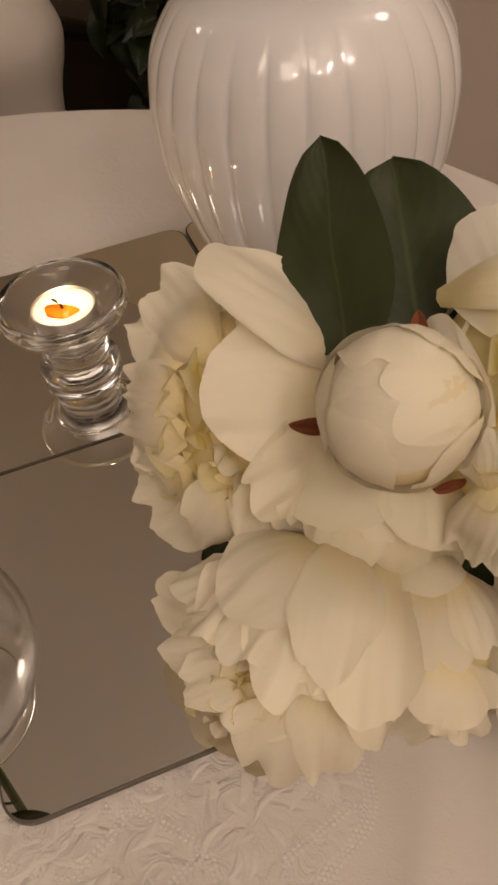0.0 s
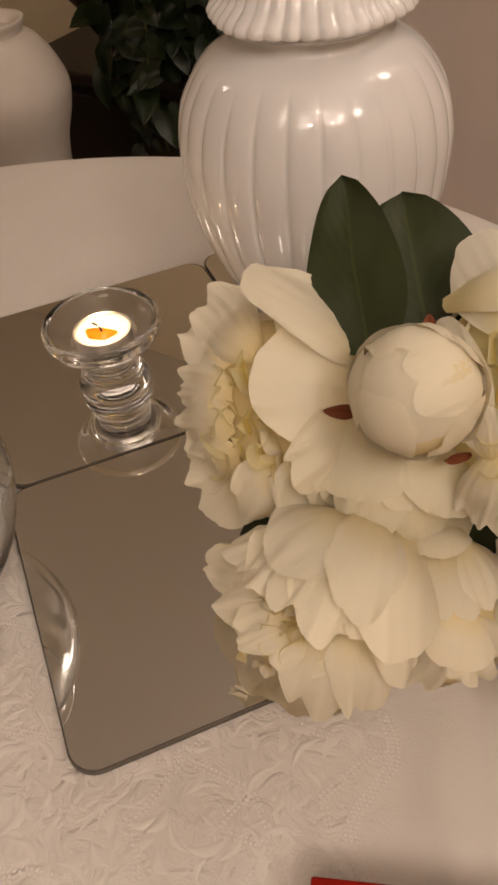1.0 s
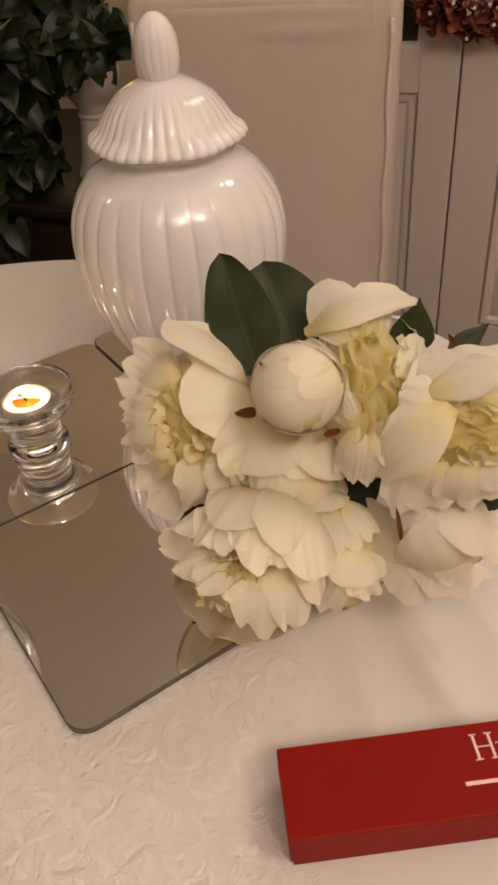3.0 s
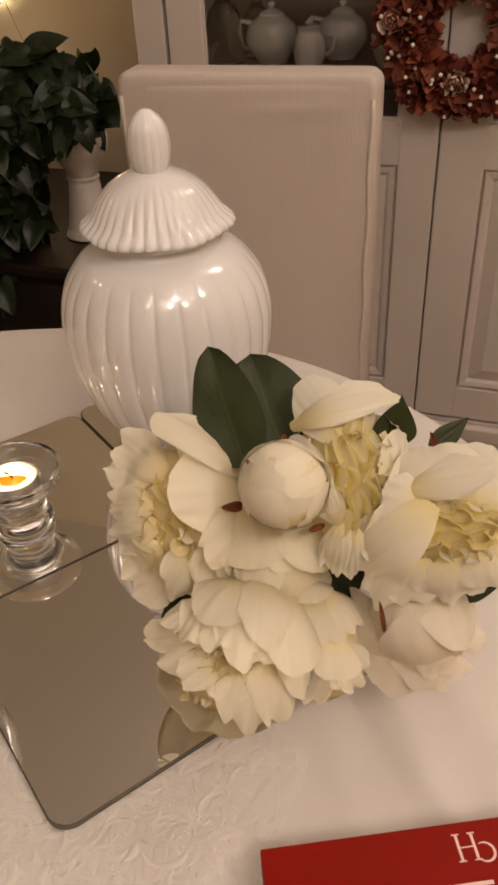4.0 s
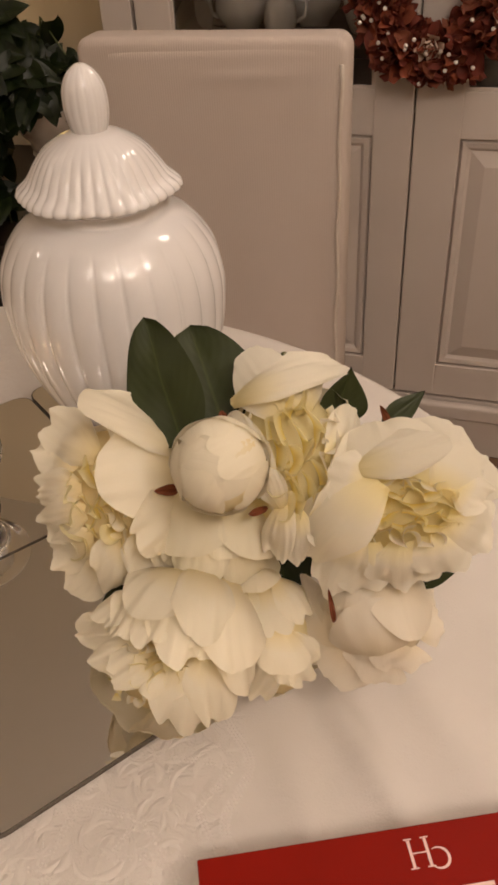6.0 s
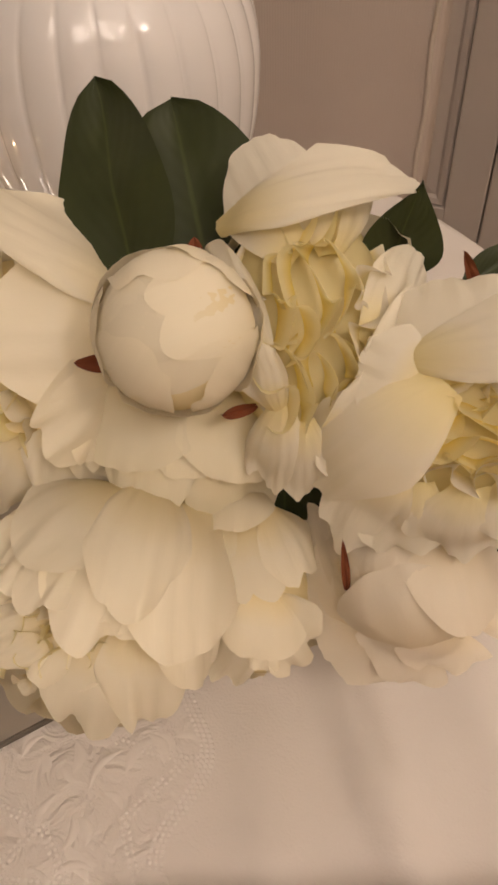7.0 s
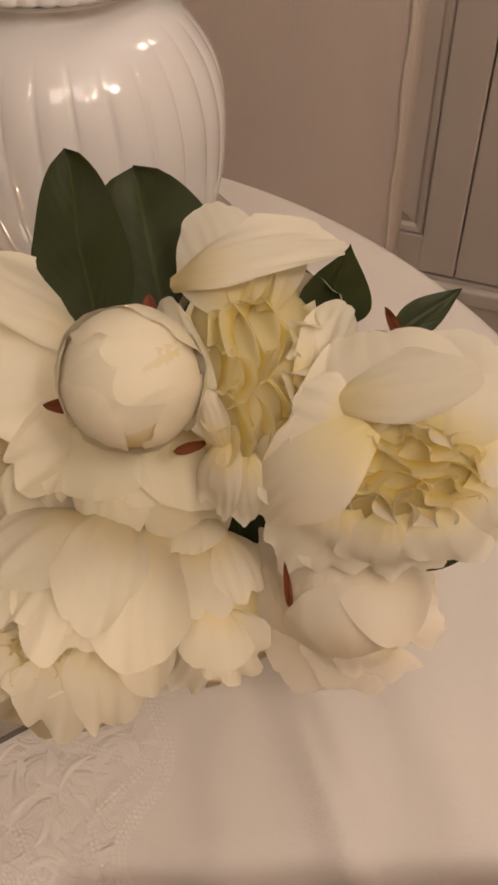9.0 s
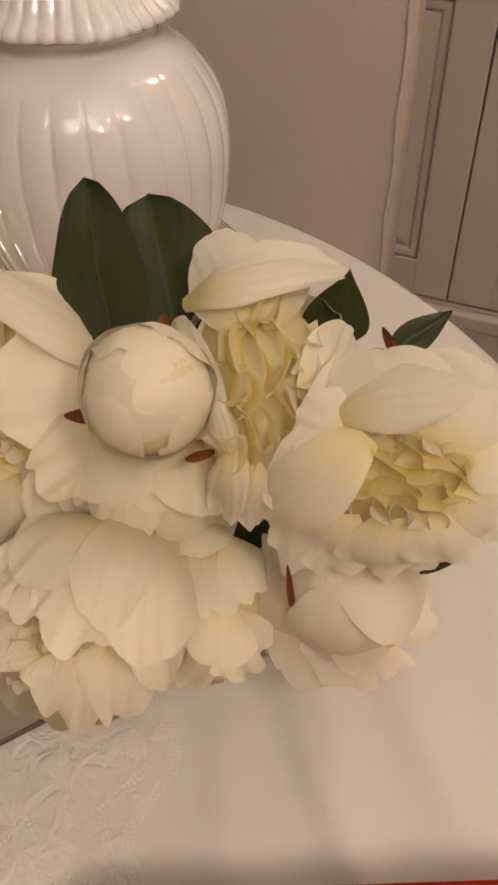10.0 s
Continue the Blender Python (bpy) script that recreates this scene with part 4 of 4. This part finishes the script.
part("backrest", slab(rounded_back(), -0.033, 0.035, 0.012), CORD, chair, smooth=True)
part("cover_front", covered_back(), CORD, chair, "beige corduroy with soft folds")
for sx in (-1, 1):
    part("piping", tube([(sx * (W - 0.009 + 0.0015 * math.sin(k * 0.9)), -0.0345, 0.40 + (H - 0.432) * k / 24) for k in range(25)], 0.0032, 8), PIPING, chair, "raised corded seam")
part("seat", boxed(-W, W, -0.44, -0.036, 0.30, 0.40, bevel=0.02, seg=3), CORD, chair)
for sx in (-1, 1):
    for sy in (-0.42, -0.02):
        part("leg", boxed(sx * 0.185 - 0.02, sx * 0.185 + 0.02, sy - 0.02, sy + 0.02, 0.0, 0.302, bevel=0.003), DARKWOOD, chair, smooth=False)

# ---- display cabinet ----
cabinet = thing("display_cabinet", (0, 0, 0), "cream painted display cabinet with glazed double doors and panels", "cabinet")
CL = -0.606
cabinet.matrix_basis = ROOM @ Matrix.Translation((CL, 0, 0))
CW, CD, CH = 1.212, 0.43, 1.95
for name_, a in (("side_panel", (0, 0.02, 0.0225, CD, 0, CH)), ("side_panel", (CW - 0.02, CW, 0.0225, CD, 0, CH)), ("top_panel", (0.0205, CW - 0.0205, 0.0225, CD, CH - 0.03, CH)),
                 ("bottom_board", (0.0205, CW - 0.0205, 0.05, CD - 0.02, 0.13, 0.148)), ("middle_board", (0.0205, CW - 0.0205, 0.05, CD - 0.02, 0.74, 0.76)),
                 ("base_rail", (0.0635, CW - 0.0635, 0.002, 0.022, 0.0, 0.138)), ("face_stile", (0.0, 0.063, 0.0, 0.022, 0.0, CH)), ("face_stile", (CW - 0.063, CW, 0.0, 0.022, 0.0, CH)), ("face_rail", (0.0635, CW - 0.0635, 0.0, 0.022, 1.906, CH))):
    part(name_, boxed(*a, bevel=0.0015), PAINT, cabinet, smooth=False)
part("back_panel", boxed(0.0205, CW - 0.0205, CD - 0.018, CD, 0.0, CH - 0.031), INSIDE, cabinet, "dark wooden back panel", False)
part("plinth_moulding", boxed(-0.012, CW + 0.012, -0.022, -0.001, 0.095, 0.135, bevel=0.008, seg=3), PAINT, cabinet, smooth=False)
part("plinth", boxed(-0.004, CW + 0.004, -0.014, -0.001, 0.0, 0.094, bevel=0.003), PAINT, cabinet, smooth=False)
part("inside_shelf", boxed(0.021, CW - 0.021, 0.06, CD - 0.02, 0.842, 0.860, bevel=0.002), INSIDE, cabinet, smooth=False)
part("cornice", boxed(-0.03, CW + 0.03, -0.03, CD, CH, CH + 0.05, bevel=0.012), PAINT, cabinet, smooth=False)


def cabinet_door(x0, x1, glass0, glass1):
    d = part("door", boxed(x0, glass0, -0.0, 0.02, 0.145, 1.90, bevel=0.003), PAINT, cabinet, "cream door with glass above and raised panel below", False)
    bm = boxed(glass1, x1, 0.0, 0.02, 0.145, 1.90, bevel=0.003)
    part("stile", bm, PAINT, d, smooth=False)
    for z0, z1 in ((0.145, 0.224), (0.708, 0.792), (1.81, 1.90)):
        part("rail", boxed(glass0 - 0.001, glass1 + 0.001, 0.0008, 0.0192, z0, z1, bevel=0.002), PAINT, d, smooth=False)
    # raised panel with sloped field
    bm = bmesh.new()
    rings = []
    for inset, y_ in ((0.0, 0.014), (0.006, 0.004), (0.016, 0.006), (0.022, 0.012), (0.050, 0.003)):
        rings.append([bm.verts.new(c) for c in ((glass0 + inset, y_, 0.224 + inset), (glass1 - inset, y_, 0.224 + inset), (glass1 - inset, y_, 0.708 - inset), (glass0 + inset, y_, 0.708 - inset))])
    for a, b in zip(rings, rings[1:]):
        for k in range(4):
            bm.faces.new((a[k], a[(k + 1) % 4], b[(k + 1) % 4], b[k]))
    bm.faces.new(rings[-1])
    bmesh.ops.recalc_face_normals(bm, faces=bm.faces[:])
    part("raised_panel", bm, PAINT, d, smooth=False)
    pane = part("pane", boxed(glass0, glass1, 0.008, 0.011, 0.792, 1.81), PANE_GLASS, d, "clear cabinet glass", False)
    bm = bmesh.new()
    for a, b, c, e in ((glass0, glass0 + 0.006, 0.792, 1.81), (glass1 - 0.006, glass1, 0.792, 1.81), (glass0 + 0.006, glass1 - 0.006, 0.792, 0.798), (glass0 + 0.006, glass1 - 0.006, 1.804, 1.81)):
        box(bm, a, b, 0.002, 0.0078, c, e)
    part("glazing_bead", bm, PAINT, d, smooth=False)
    return d


d1 = cabinet_door(0.070, 0.605, 0.142, 0.531)
d2 = cabinet_door(0.608, 1.142, 0.694, 1.063)
for z_ in (0.35, 1.00, 1.70):
    part("hinge", lathe([(0.0001, 0), (0.005, 0.001), (0.006, 0.005), (0.006, 0.055), (0.005, 0.059), (0.0001, 0.06)], 12, cap=False), PAINT, d1, m=pose(0.068, -0.004, z_))

SHELF = 0.8605


def shelf_spot(k, depth, z):
    return tuple(ROOM @ Vector((k, depth, z)))


def teapot(at, r, label, spout=True):
    t = thing("teapot", at, label, "teapot", "china in the cabinet")
    part("pot", lathe(smooth_profile([(0.0001, 0.001), (r * 0.55, 0.0), (r * 0.62, 0.006), (r * 0.95, r * 0.55), (r, r * 0.9), (r * 0.85, r * 1.35), (r * 0.5, r * 1.62), (r * 0.46, r * 1.66)], 5), 40), PORCELAIN, t)
    lid_ = part("lid", lathe(smooth_profile([(r * 0.47, r * 1.665), (r * 0.44, r * 1.72), (r * 0.2, r * 1.84), (r * 0.08, r * 1.86), (r * 0.09, r * 1.92), (r * 0.14, r * 2.0), (r * 0.06, r * 2.08), (0.0001, r * 2.09)], 4), 32), PORCELAIN, t)
    if spout:
        part("spout", tube([(r * 0.8, 0, r * 0.6), (r * 1.15, 0, r * 0.8), (r * 1.35, 0, r * 1.25), (r * 1.55, 0, r * 1.5)], r * 0.2, 10, 0.5), PORCELAIN, t)
    part("handle", tube([(-r * 0.75, 0, r * 1.4), (-r * 1.2, 0, r * 1.5), (-r * 1.4, 0, r * 1.1), (-r * 1.2, 0, r * 0.65), (-r * 0.9, 0, r * 0.5)], r * 0.09, 8), PORCELAIN, t)
    return t


teapot(shelf_spot(-0.372, 0.16, SHELF), 0.054, "white porcelain teapot on the cabinet shelf")
teapot(shelf_spot(-0.238, 0.22, SHELF), 0.052, "white porcelain sugar pot with lid behind glass", False)
milk = thing("milk_jug", shelf_spot(-0.283, 0.12, SHELF), "small white milk jug on the cabinet shelf", "jug", "china in the cabinet")
part("jug_body", lathe(smooth_profile([(0.0001, 0.001), (0.022, 0.0), (0.032, 0.02), (0.03, 0.05), (0.022, 0.065), (0.026, 0.075)], 5), 32), PORCELAIN, milk)
part("handle", tube([(0.026, 0, 0.06), (0.05, 0, 0.055), (0.048, 0, 0.03), (0.03, 0, 0.02)], 0.004, 8), PORCELAIN, milk)
cup = thing("china_cup", shelf_spot(-0.125, 0.14, SHELF), "white china cup in the display cabinet", "cup", "china in the cabinet")
part("cup_body", lathe(smooth_profile([(0.0001, 0.001), (0.02, 0.0), (0.034, 0.03), (0.038, 0.06)], 5), 32), PORCELAIN, cup)
part("handle", tube([(0.034, 0, 0.05), (0.055, 0, 0.045), (0.05, 0, 0.02), (0.03, 0, 0.018)], 0.0035, 8), PORCELAIN, cup)


def decanter(at, s, label):
    d = thing("decanter", at, label, "decanter", "glassware in the cabinet")
    part("bottle", lathe(smooth_profile([(0.0001, 0.001), (0.036 * s, 0.0), (0.042 * s, 0.01 * s), (0.044 * s, 0.06 * s), (0.036 * s, 0.11 * s), (0.014 * s, 0.145 * s), (0.011 * s, 0.19 * s), (0.017 * s, 0.205 * s)], 5), 32), BOWL_GLASS, d)
    part("stopper", lathe(smooth_profile([(0.0001, 0.206 * s), (0.009 * s, 0.207 * s), (0.009 * s, 0.213 * s), (0.019 * s, 0.228 * s), (0.017 * s, 0.245 * s), (0.0001, 0.252 * s)], 5), 24), BOWL_GLASS, d)


decanter(shelf_spot(-0.465, 0.13, SHELF), 0.88, "clear cut-glass decanter with ball stopper")
decanter(shelf_spot(-0.42, 0.21, SHELF), 0.74, "small clear glass decanter with stopper")

# ---- wreath on the cabinet doors ----
wreath = thing("wreath", tuple(ROOM @ Vector((0.028, -0.027, 0.956))), "wreath of dried dark red petals with beige roses and pearls", "wreath", rz=-18)
wreath.scale = (0.9, 0.9, 0.9)
bm = bmesh.new()
ring = [(0.108 * math.cos(k * math.pi / 16), 0, 0.108 * math.sin(k * math.pi / 16)) for k in range(33)]
part("ring_base", tube(ring, 0.022, 10), WREATH[0], wreath)
rw = random.Random(9)
petals = []
for s in range(6):
    def fn(u, v, s=s):
        w = 0.0125 * math.sin(math.pi * (0.12 + 0.76 * v)) ** 0.7
        return Vector((u * w, v * 0.032, 0.010 * u * u * v + 0.006 * math.sin(v * 3 + s) + 0.003 * noise.noise((u * 2 + s, v * 3, s))))
    bm = sheet(fn, 4, 5)
    me = bpy.data.meshes.new("wreath_petal")
    bm.to_mesh(me)
    bm.free()
    me.materials.append(WREATH[s % 3])
    petals.append(me)
for k in range(290):
    a, q = rw.uniform(0, 2 * math.pi), rw.uniform(-0.15, 1.15) * math.pi
    tr = 0.034 + rw.uniform(-0.006, 0.012)
    out = Vector((math.cos(a), 0, math.sin(a)))
    n = out * math.cos(q) + Vector((0, -1, 0)) * math.sin(q)
    p = out * 0.110 + n * tr * 0.78
    tangent = Vector((-math.sin(a), 0, math.cos(a)))
    d = (n * 0.55 + tangent * rw.uniform(-1, 1) + out * rw.uniform(-0.6, 0.8) + Vector((0, -0.3, 0))).normalized()
    part_mesh("dried_petal", petals[k % 6], None, wreath, m=aim(p, p + d, n) @ Matrix.Diagonal((rw.uniform(0.85, 1.35),) * 3 + (1,)))


rw2 = random.Random(19)
under = bmesh.new()
for k in range(260):
    a, q = rw2.uniform(0, 2 * math.pi), rw2.uniform(-0.2, 1.2) * math.pi
    out = Vector((math.cos(a), 0, math.sin(a)))
    n = out * math.cos(q) + Vector((0, -1, 0)) * math.sin(q)
    p = out * 0.110 + n * 0.024
    d = (n * 0.3 + Vector((-math.sin(a), 0, math.cos(a))) * rw2.uniform(-1, 1) + out * rw2.uniform(-0.8, 0.8)).normalized()
    at0 = len(under.verts)
    under.from_mesh(petals[k % 6])
    under.verts.ensure_lookup_table()
    bmesh.ops.transform(under, matrix=aim(p, p + d, n) @ Matrix.Diagonal((rw2.uniform(1.0, 1.5),) * 3 + (1,)), verts=under.verts[at0:])
tagged(part("under_petals", under, WREATH[0], wreath), "crowded dark red dried petals", "", "", "stuff")


def paper_rose(parent, at, axis, size, mat, seed, name="rose"):
    rr = random.Random(seed)
    m = Matrix.Translation(at) @ Vector(axis).to_track_quat("Z", "Y").to_matrix().to_4x4() @ Matrix.Diagonal((size, size, size, 1))
    fl = part(name, ball(0.25, (0, 0, -0.3)), mat, parent, m=m)
    for k in range(14):
        t = k / 13
        part("rose_petal", petal_mesh(rad=0.22 + 0.75 * t, th0=160, th1=22 + 46 * t + rr.uniform(-6, 6), width=0.95 - 0.28 * t, flare=0.05 + 0.28 * t, ruffle=0.04 + 0.06 * t, curl=0.05, seed=seed + k, nu=8, nv=7), mat, fl, m=Matrix.Rotation(k * 2.4, 4, "Z"))
    return fl


for k, (px, pz) in enumerate(((-0.133, 0.014), (-0.004, -0.090), (0.036, 0.128), (0.13, -0.03))):
    paper_rose(wreath, (px, -0.048, pz), (0.1 * math.cos(k), -1, 0.1), 0.022, BEIGEROSE, 100 + k, "beige_rose")
pearl = bpy.data.meshes.new("pearl")
bm = ball(0.0042, sub=2)
bm.to_mesh(pearl)
bm.free()
pearl.materials.append(PEARL)
for a in (140, 165, 190, 200, 225, 245, 262, 285, 300, 330, 20, 60, 100, 118):
    for k in range(3):
        b = radians(a + rw.uniform(-7, 7))
        r = 0.112 + rw.uniform(-0.035, 0.045)
        part_mesh("pearl", pearl, None, wreath, m=pose(r * math.cos(b), -0.046 - 0.01 * rw.random(), r * math.sin(b)))
part("charm", tube([(0.012, -0.02, 0.070), (0.006, -0.024, 0.055), (0.012, -0.024, 0.038), (0.018, -0.024, 0.055), (0.013, -0.02, 0.070)], 0.0022, 6), BRASS, wreath, "small hanging metal charm")

# ---- plant corner ----
sideboard = thing("sideboard", (0, 0, 0), "low dark wooden sideboard against the wall", "sideboard")
sideboard.matrix_basis = ROOM
part("carcass", boxed(-1.30, -0.66, -0.20, 0.425, 0.06, 0.498, bevel=0.004), DARKWOOD, sideboard, smooth=False)
part("top", boxed(-1.315, -0.645, -0.22, 0.43, 0.4985, 0.525, bevel=0.006), DARKWOOD, sideboard, smooth=False)
for k in range(2):
    part("door", boxed(-1.285 + 0.31 * k, -0.98 + 0.31 * k, -0.216, -0.2005, 0.09, 0.48, bevel=0.003), DARKWOOD, sideboard, smooth=False)
for sx in (-1.26, -0.70):
    for sy in (-0.15, 0.38):
        part("foot", boxed(sx - 0.025, sx + 0.025, sy - 0.025, sy + 0.025, 0, 0.0595), DARKWOOD, sideboard, smooth=False)

urn = thing("plant_urn", (-0.150, 2.0, 0.5255), "white stoneware urn with a ringed neck on the sideboard", "urn")
part("urn_foot", lathe(smooth_profile([(0.0001, 0.002), (0.054, 0.0), (0.056, 0.010), (0.053, 0.017), (0.049, 0.028), (0.037, 0.095), (0.031, 0.1255), (0.0001, 0.126)], 5), 48, cap=False), STONE, urn)
part("neck_ring", lathe(smooth_profile([(0.0001, 0.1265), (0.032, 0.1265), (0.036, 0.1305), (0.032, 0.1345), (0.0001, 0.1345)], 4), 48, cap=False), STONE, urn)
part("urn_bowl", lathe(smooth_profile([(0.0001, 0.135), (0.030, 0.135), (0.040, 0.155), (0.060, 0.185), (0.066, 0.215), (0.060, 0.217), (0.05, 0.185), (0.0001, 0.17)], 5), 48, cap=False), STONE, urn)

pothos = thing("pothos_plant", (-0.215, 1.94, 0.76), "trailing dark green pothos plant with long vines", "plant")
soil = part("vine_heart", ball(0.05), WIRE, pothos, m=Matrix.Translation((0.064, 0.06, -0.02)) @ Matrix.Diagonal((1.1, 1, 0.5, 1)))
heart = []
for s in range(4):
    def fn(u, v, s=s):
        w = 0.034 * (math.sin(math.pi * min(1.0, 0.16 + 0.84 * v)) ** 0.75) * (1.05 - 0.35 * v)
        return Vector((u * w, v * 0.085 - 0.012 * (1 - v) * u * u, 0.35 * abs(u) * w - 0.022 * v * v + 0.004 * noise.noise((u + s, v * 2, s * 2.0))))
    bm = sheet(fn, 6, 7)
    me = bpy.data.meshes.new("pothos_leaf")
    bm.to_mesh(me)
    bm.free()
    me.materials.append(POTHOS)
    heart.append(me)
rp = random.Random(21)
vines = []
for k in range(13):
    x0, y0 = rp.uniform(-0.14, 0.15), rp.uniform(-0.09, 0.08)
    top = rp.uniform(0.08, 0.18)
    end = -rp.uniform(0.20, 0.46) if k % 3 else rp.uniform(0.0, 0.1)
    if k % 3:
        x0 = min(x0, rp.uniform(-0.12, 0.0))
    pts = [Vector((0.064, 0.06, 0.0)), Vector((0.064 + (x0 - 0.064) * 0.5, y0 * 0.5, top)), Vector((x0, y0 - 0.02, top * 0.5)), Vector((x0 - 0.02, y0 - 0.03, end * 0.5)), Vector((x0 - 0.01, y0 - 0.03, end))]
    vines.append(pts)
    part("vine", tube(pts, 0.0026, 6), STEM, pothos)
k = 0
while k < 295:
    pts = vines[k % len(vines)]
    t = rp.uniform(0.6, 3.99)
    p = pts[int(t)].lerp(pts[int(t) + 1], t % 1) + Vector((rp.uniform(-1, 1), rp.uniform(-1, 0.6), rp.uniform(-1, 1))) * 0.022
    d = Vector((rp.uniform(-1, 1), rp.uniform(-1, 0.4), rp.uniform(-1.0, 0.35)))
    if p.x > 0.02 and p.z < 0.0:
        if rp.random() < 0.2:
            k += 1
        continue
    k += 1
    part_mesh("leaf", heart[k % 4], None, pothos, m=aim(p, p + d, (rp.uniform(-0.4, 0.4), -0.8, 0.7)) @ Matrix.Diagonal((rp.uniform(0.48, 0.9),) * 3 + (1,)))

# the dense dark mass of hanging leaves further down
rp = random.Random(77)
dense = bmesh.new()
for k in range(330):
    x_ = rp.uniform(-0.26, 0.03) if rp.random() < 0.85 else rp.uniform(0.0, 0.11)
    z_ = rp.uniform(-0.50, 0.10) if x_ < -0.02 else rp.uniform(0.02, 0.11)
    p = Vector((x_, rp.uniform(-0.08, 0.06), z_))
    d = Vector((rp.uniform(-1, 1), rp.uniform(-1, 0.3), rp.uniform(-1.1, 0.2)))
    m_ = aim(p, p + d, (rp.uniform(-0.5, 0.5), -0.8, 0.6)) @ Matrix.Diagonal((rp.uniform(0.5, 0.95),) * 3 + (1,))
    at0 = len(dense.verts)
    dense.from_mesh(heart[k % 4])
    dense.verts.ensure_lookup_table()
    bmesh.ops.transform(dense, matrix=m_, verts=dense.verts[at0:])
tagged(part("hanging_foliage", dense, POTHOS, pothos), "dense dark hanging leaves", "", "", "stuff")

vase = thing("white_vase", (-0.615, 1.74, 0.0), "tall white rounded ceramic floor vase", "vase")
part("vase_body", lathe(smooth_profile([(0.0001, 0.002), (0.10, 0.0), (0.105, 0.02), (0.085, 0.20), (0.092, 0.42), (0.118, 0.52), (0.122, 0.57), (0.095, 0.63), (0.0605, 0.6595), (0.0001, 0.6595)], 5), 56, cap=False), STONE, vase)
part("vase_neck", lathe(smooth_profile([(0.060, 0.660), (0.062, 0.668), (0.068, 0.680), (0.064, 0.683), (0.055, 0.675), (0.05, 0.662)], 4), 56, cap=False), STONE, vase)
dish = thing("dark_bowl", (-0.490, 2.02, 0.5255), "dark brown footed bowl on the sideboard", "bowl")
part("bowl_shell", lathe(smooth_profile([(0.0001, 0.002), (0.035, 0.0), (0.03, 0.02), (0.018, 0.05), (0.02, 0.07), (0.06, 0.095), (0.09, 0.13), (0.098, 0.15), (0.09, 0.148), (0.06, 0.11), (0.0001, 0.09)], 5), 48, cap=False), DARKWOOD, dish)

lights = thing("fairy_lights", (0, 0, 0), "string of warm fairy lights on the wall", "fairy lights")
lights.matrix_basis = ROOM @ Matrix.Translation((-1.2, 0.44, 0.97))
part("cable", tube([(-0.35, 0, 0.30), (-0.10, 0, 0.20), (0.0, 0, 0.09), (0.0, 0, 0.01), (0.02, 0, -0.02), (0.085, -0.02, -0.16)], 0.0006, 5), WIRE, lights)
for px, py, pz in ((0.002, -0.008, 0.088), (-0.002, -0.008, 0.004), (0.018, -0.008, -0.019), (0.085, -0.03, -0.158), (-0.12, -0.008, 0.21), (-0.25, -0.008, 0.27)):
    part("bulb", ball(0.0065, sub=2), BULB, lights, "small glowing warm bulb", m=pose(px, py, pz))

# ---- glass bowl with a rose ----
fish = thing("glass_bowl", (-0.012, 0.550, TOP + 0.001), "round clear glass bowl vase standing on the cloth", "vase")
pr = [(0.0001, 0.005), (0.030, 0.0), (0.036, 0.004), (0.055, 0.028), (0.0675, 0.066), (0.065, 0.095), (0.052, 0.124), (0.046, 0.136), (0.049, 0.146)]
pin = [(0.0475, 0.1465), (0.0445, 0.136), (0.050, 0.123), (0.063, 0.095), (0.0655, 0.066), (0.053, 0.030), (0.032, 0.011), (0.0001, 0.009)]
part("bowl", lathe(smooth_profile(pr, 5) + smooth_profile(pin, 5), 64, cap=False), BOWL_GLASS, fish)
rose = new("pink_rose")
tagged(rose, "pale pink rose with a green leaf in the glass bowl", "flower")
rose.matrix_basis = Matrix.Translation((0.068, 0.490, 0.966))
rose_blossom(rose, (0.002, 0, 0.012), (-0.05, -0.55, 0.80), 0.0285, 140)
part("stem", tube([(0, 0, -0.01), (-0.045, 0.035, -0.05), (-0.086, 0.065, -0.193)], 0.0028, 8), STEM, rose)
part("leaf", leaf_mesh(0.06, 0.022, 0.25, 0.2, seed=3), GREEN, rose, m=aim((-0.034, 0.012, -0.050), (-0.004, 0.000, -0.074), (0.3, -0.5, 0.8)))
part("leaf", leaf_mesh(0.05, 0.018, 0.25, 0.2, seed=5), GREEN, rose, m=aim((-0.036, 0.018, -0.055), (-0.030, -0.010, -0.105), (0.5, -0.8, 0.2)))

# dried petals scattered round the bowl's foot
rd = random.Random(31)
for k in range(96):
    me = silk_petal(rad=0.0125, th0=88, th1=-62, width=0.75, lip=0.25, frill=0.40, scallop=0.25, seed=200 + k, nu=8, nv=7, foot=0.4)
    x, y = rd.uniform(-0.03, 0.037), rd.uniform(0.425, 0.52)
    ob = part("dried_petal", me, DRIED, None, m=pose(x, y, TOP + 0.001 + 0.014 * rd.random() * (x < 0.028), rd.uniform(-50, 50), rd.uniform(-50, 50), rd.uniform(0, 360)))
    tagged(ob, "curled dried beige petal beside the bowl", "dried petal", "dried petals round the bowl")
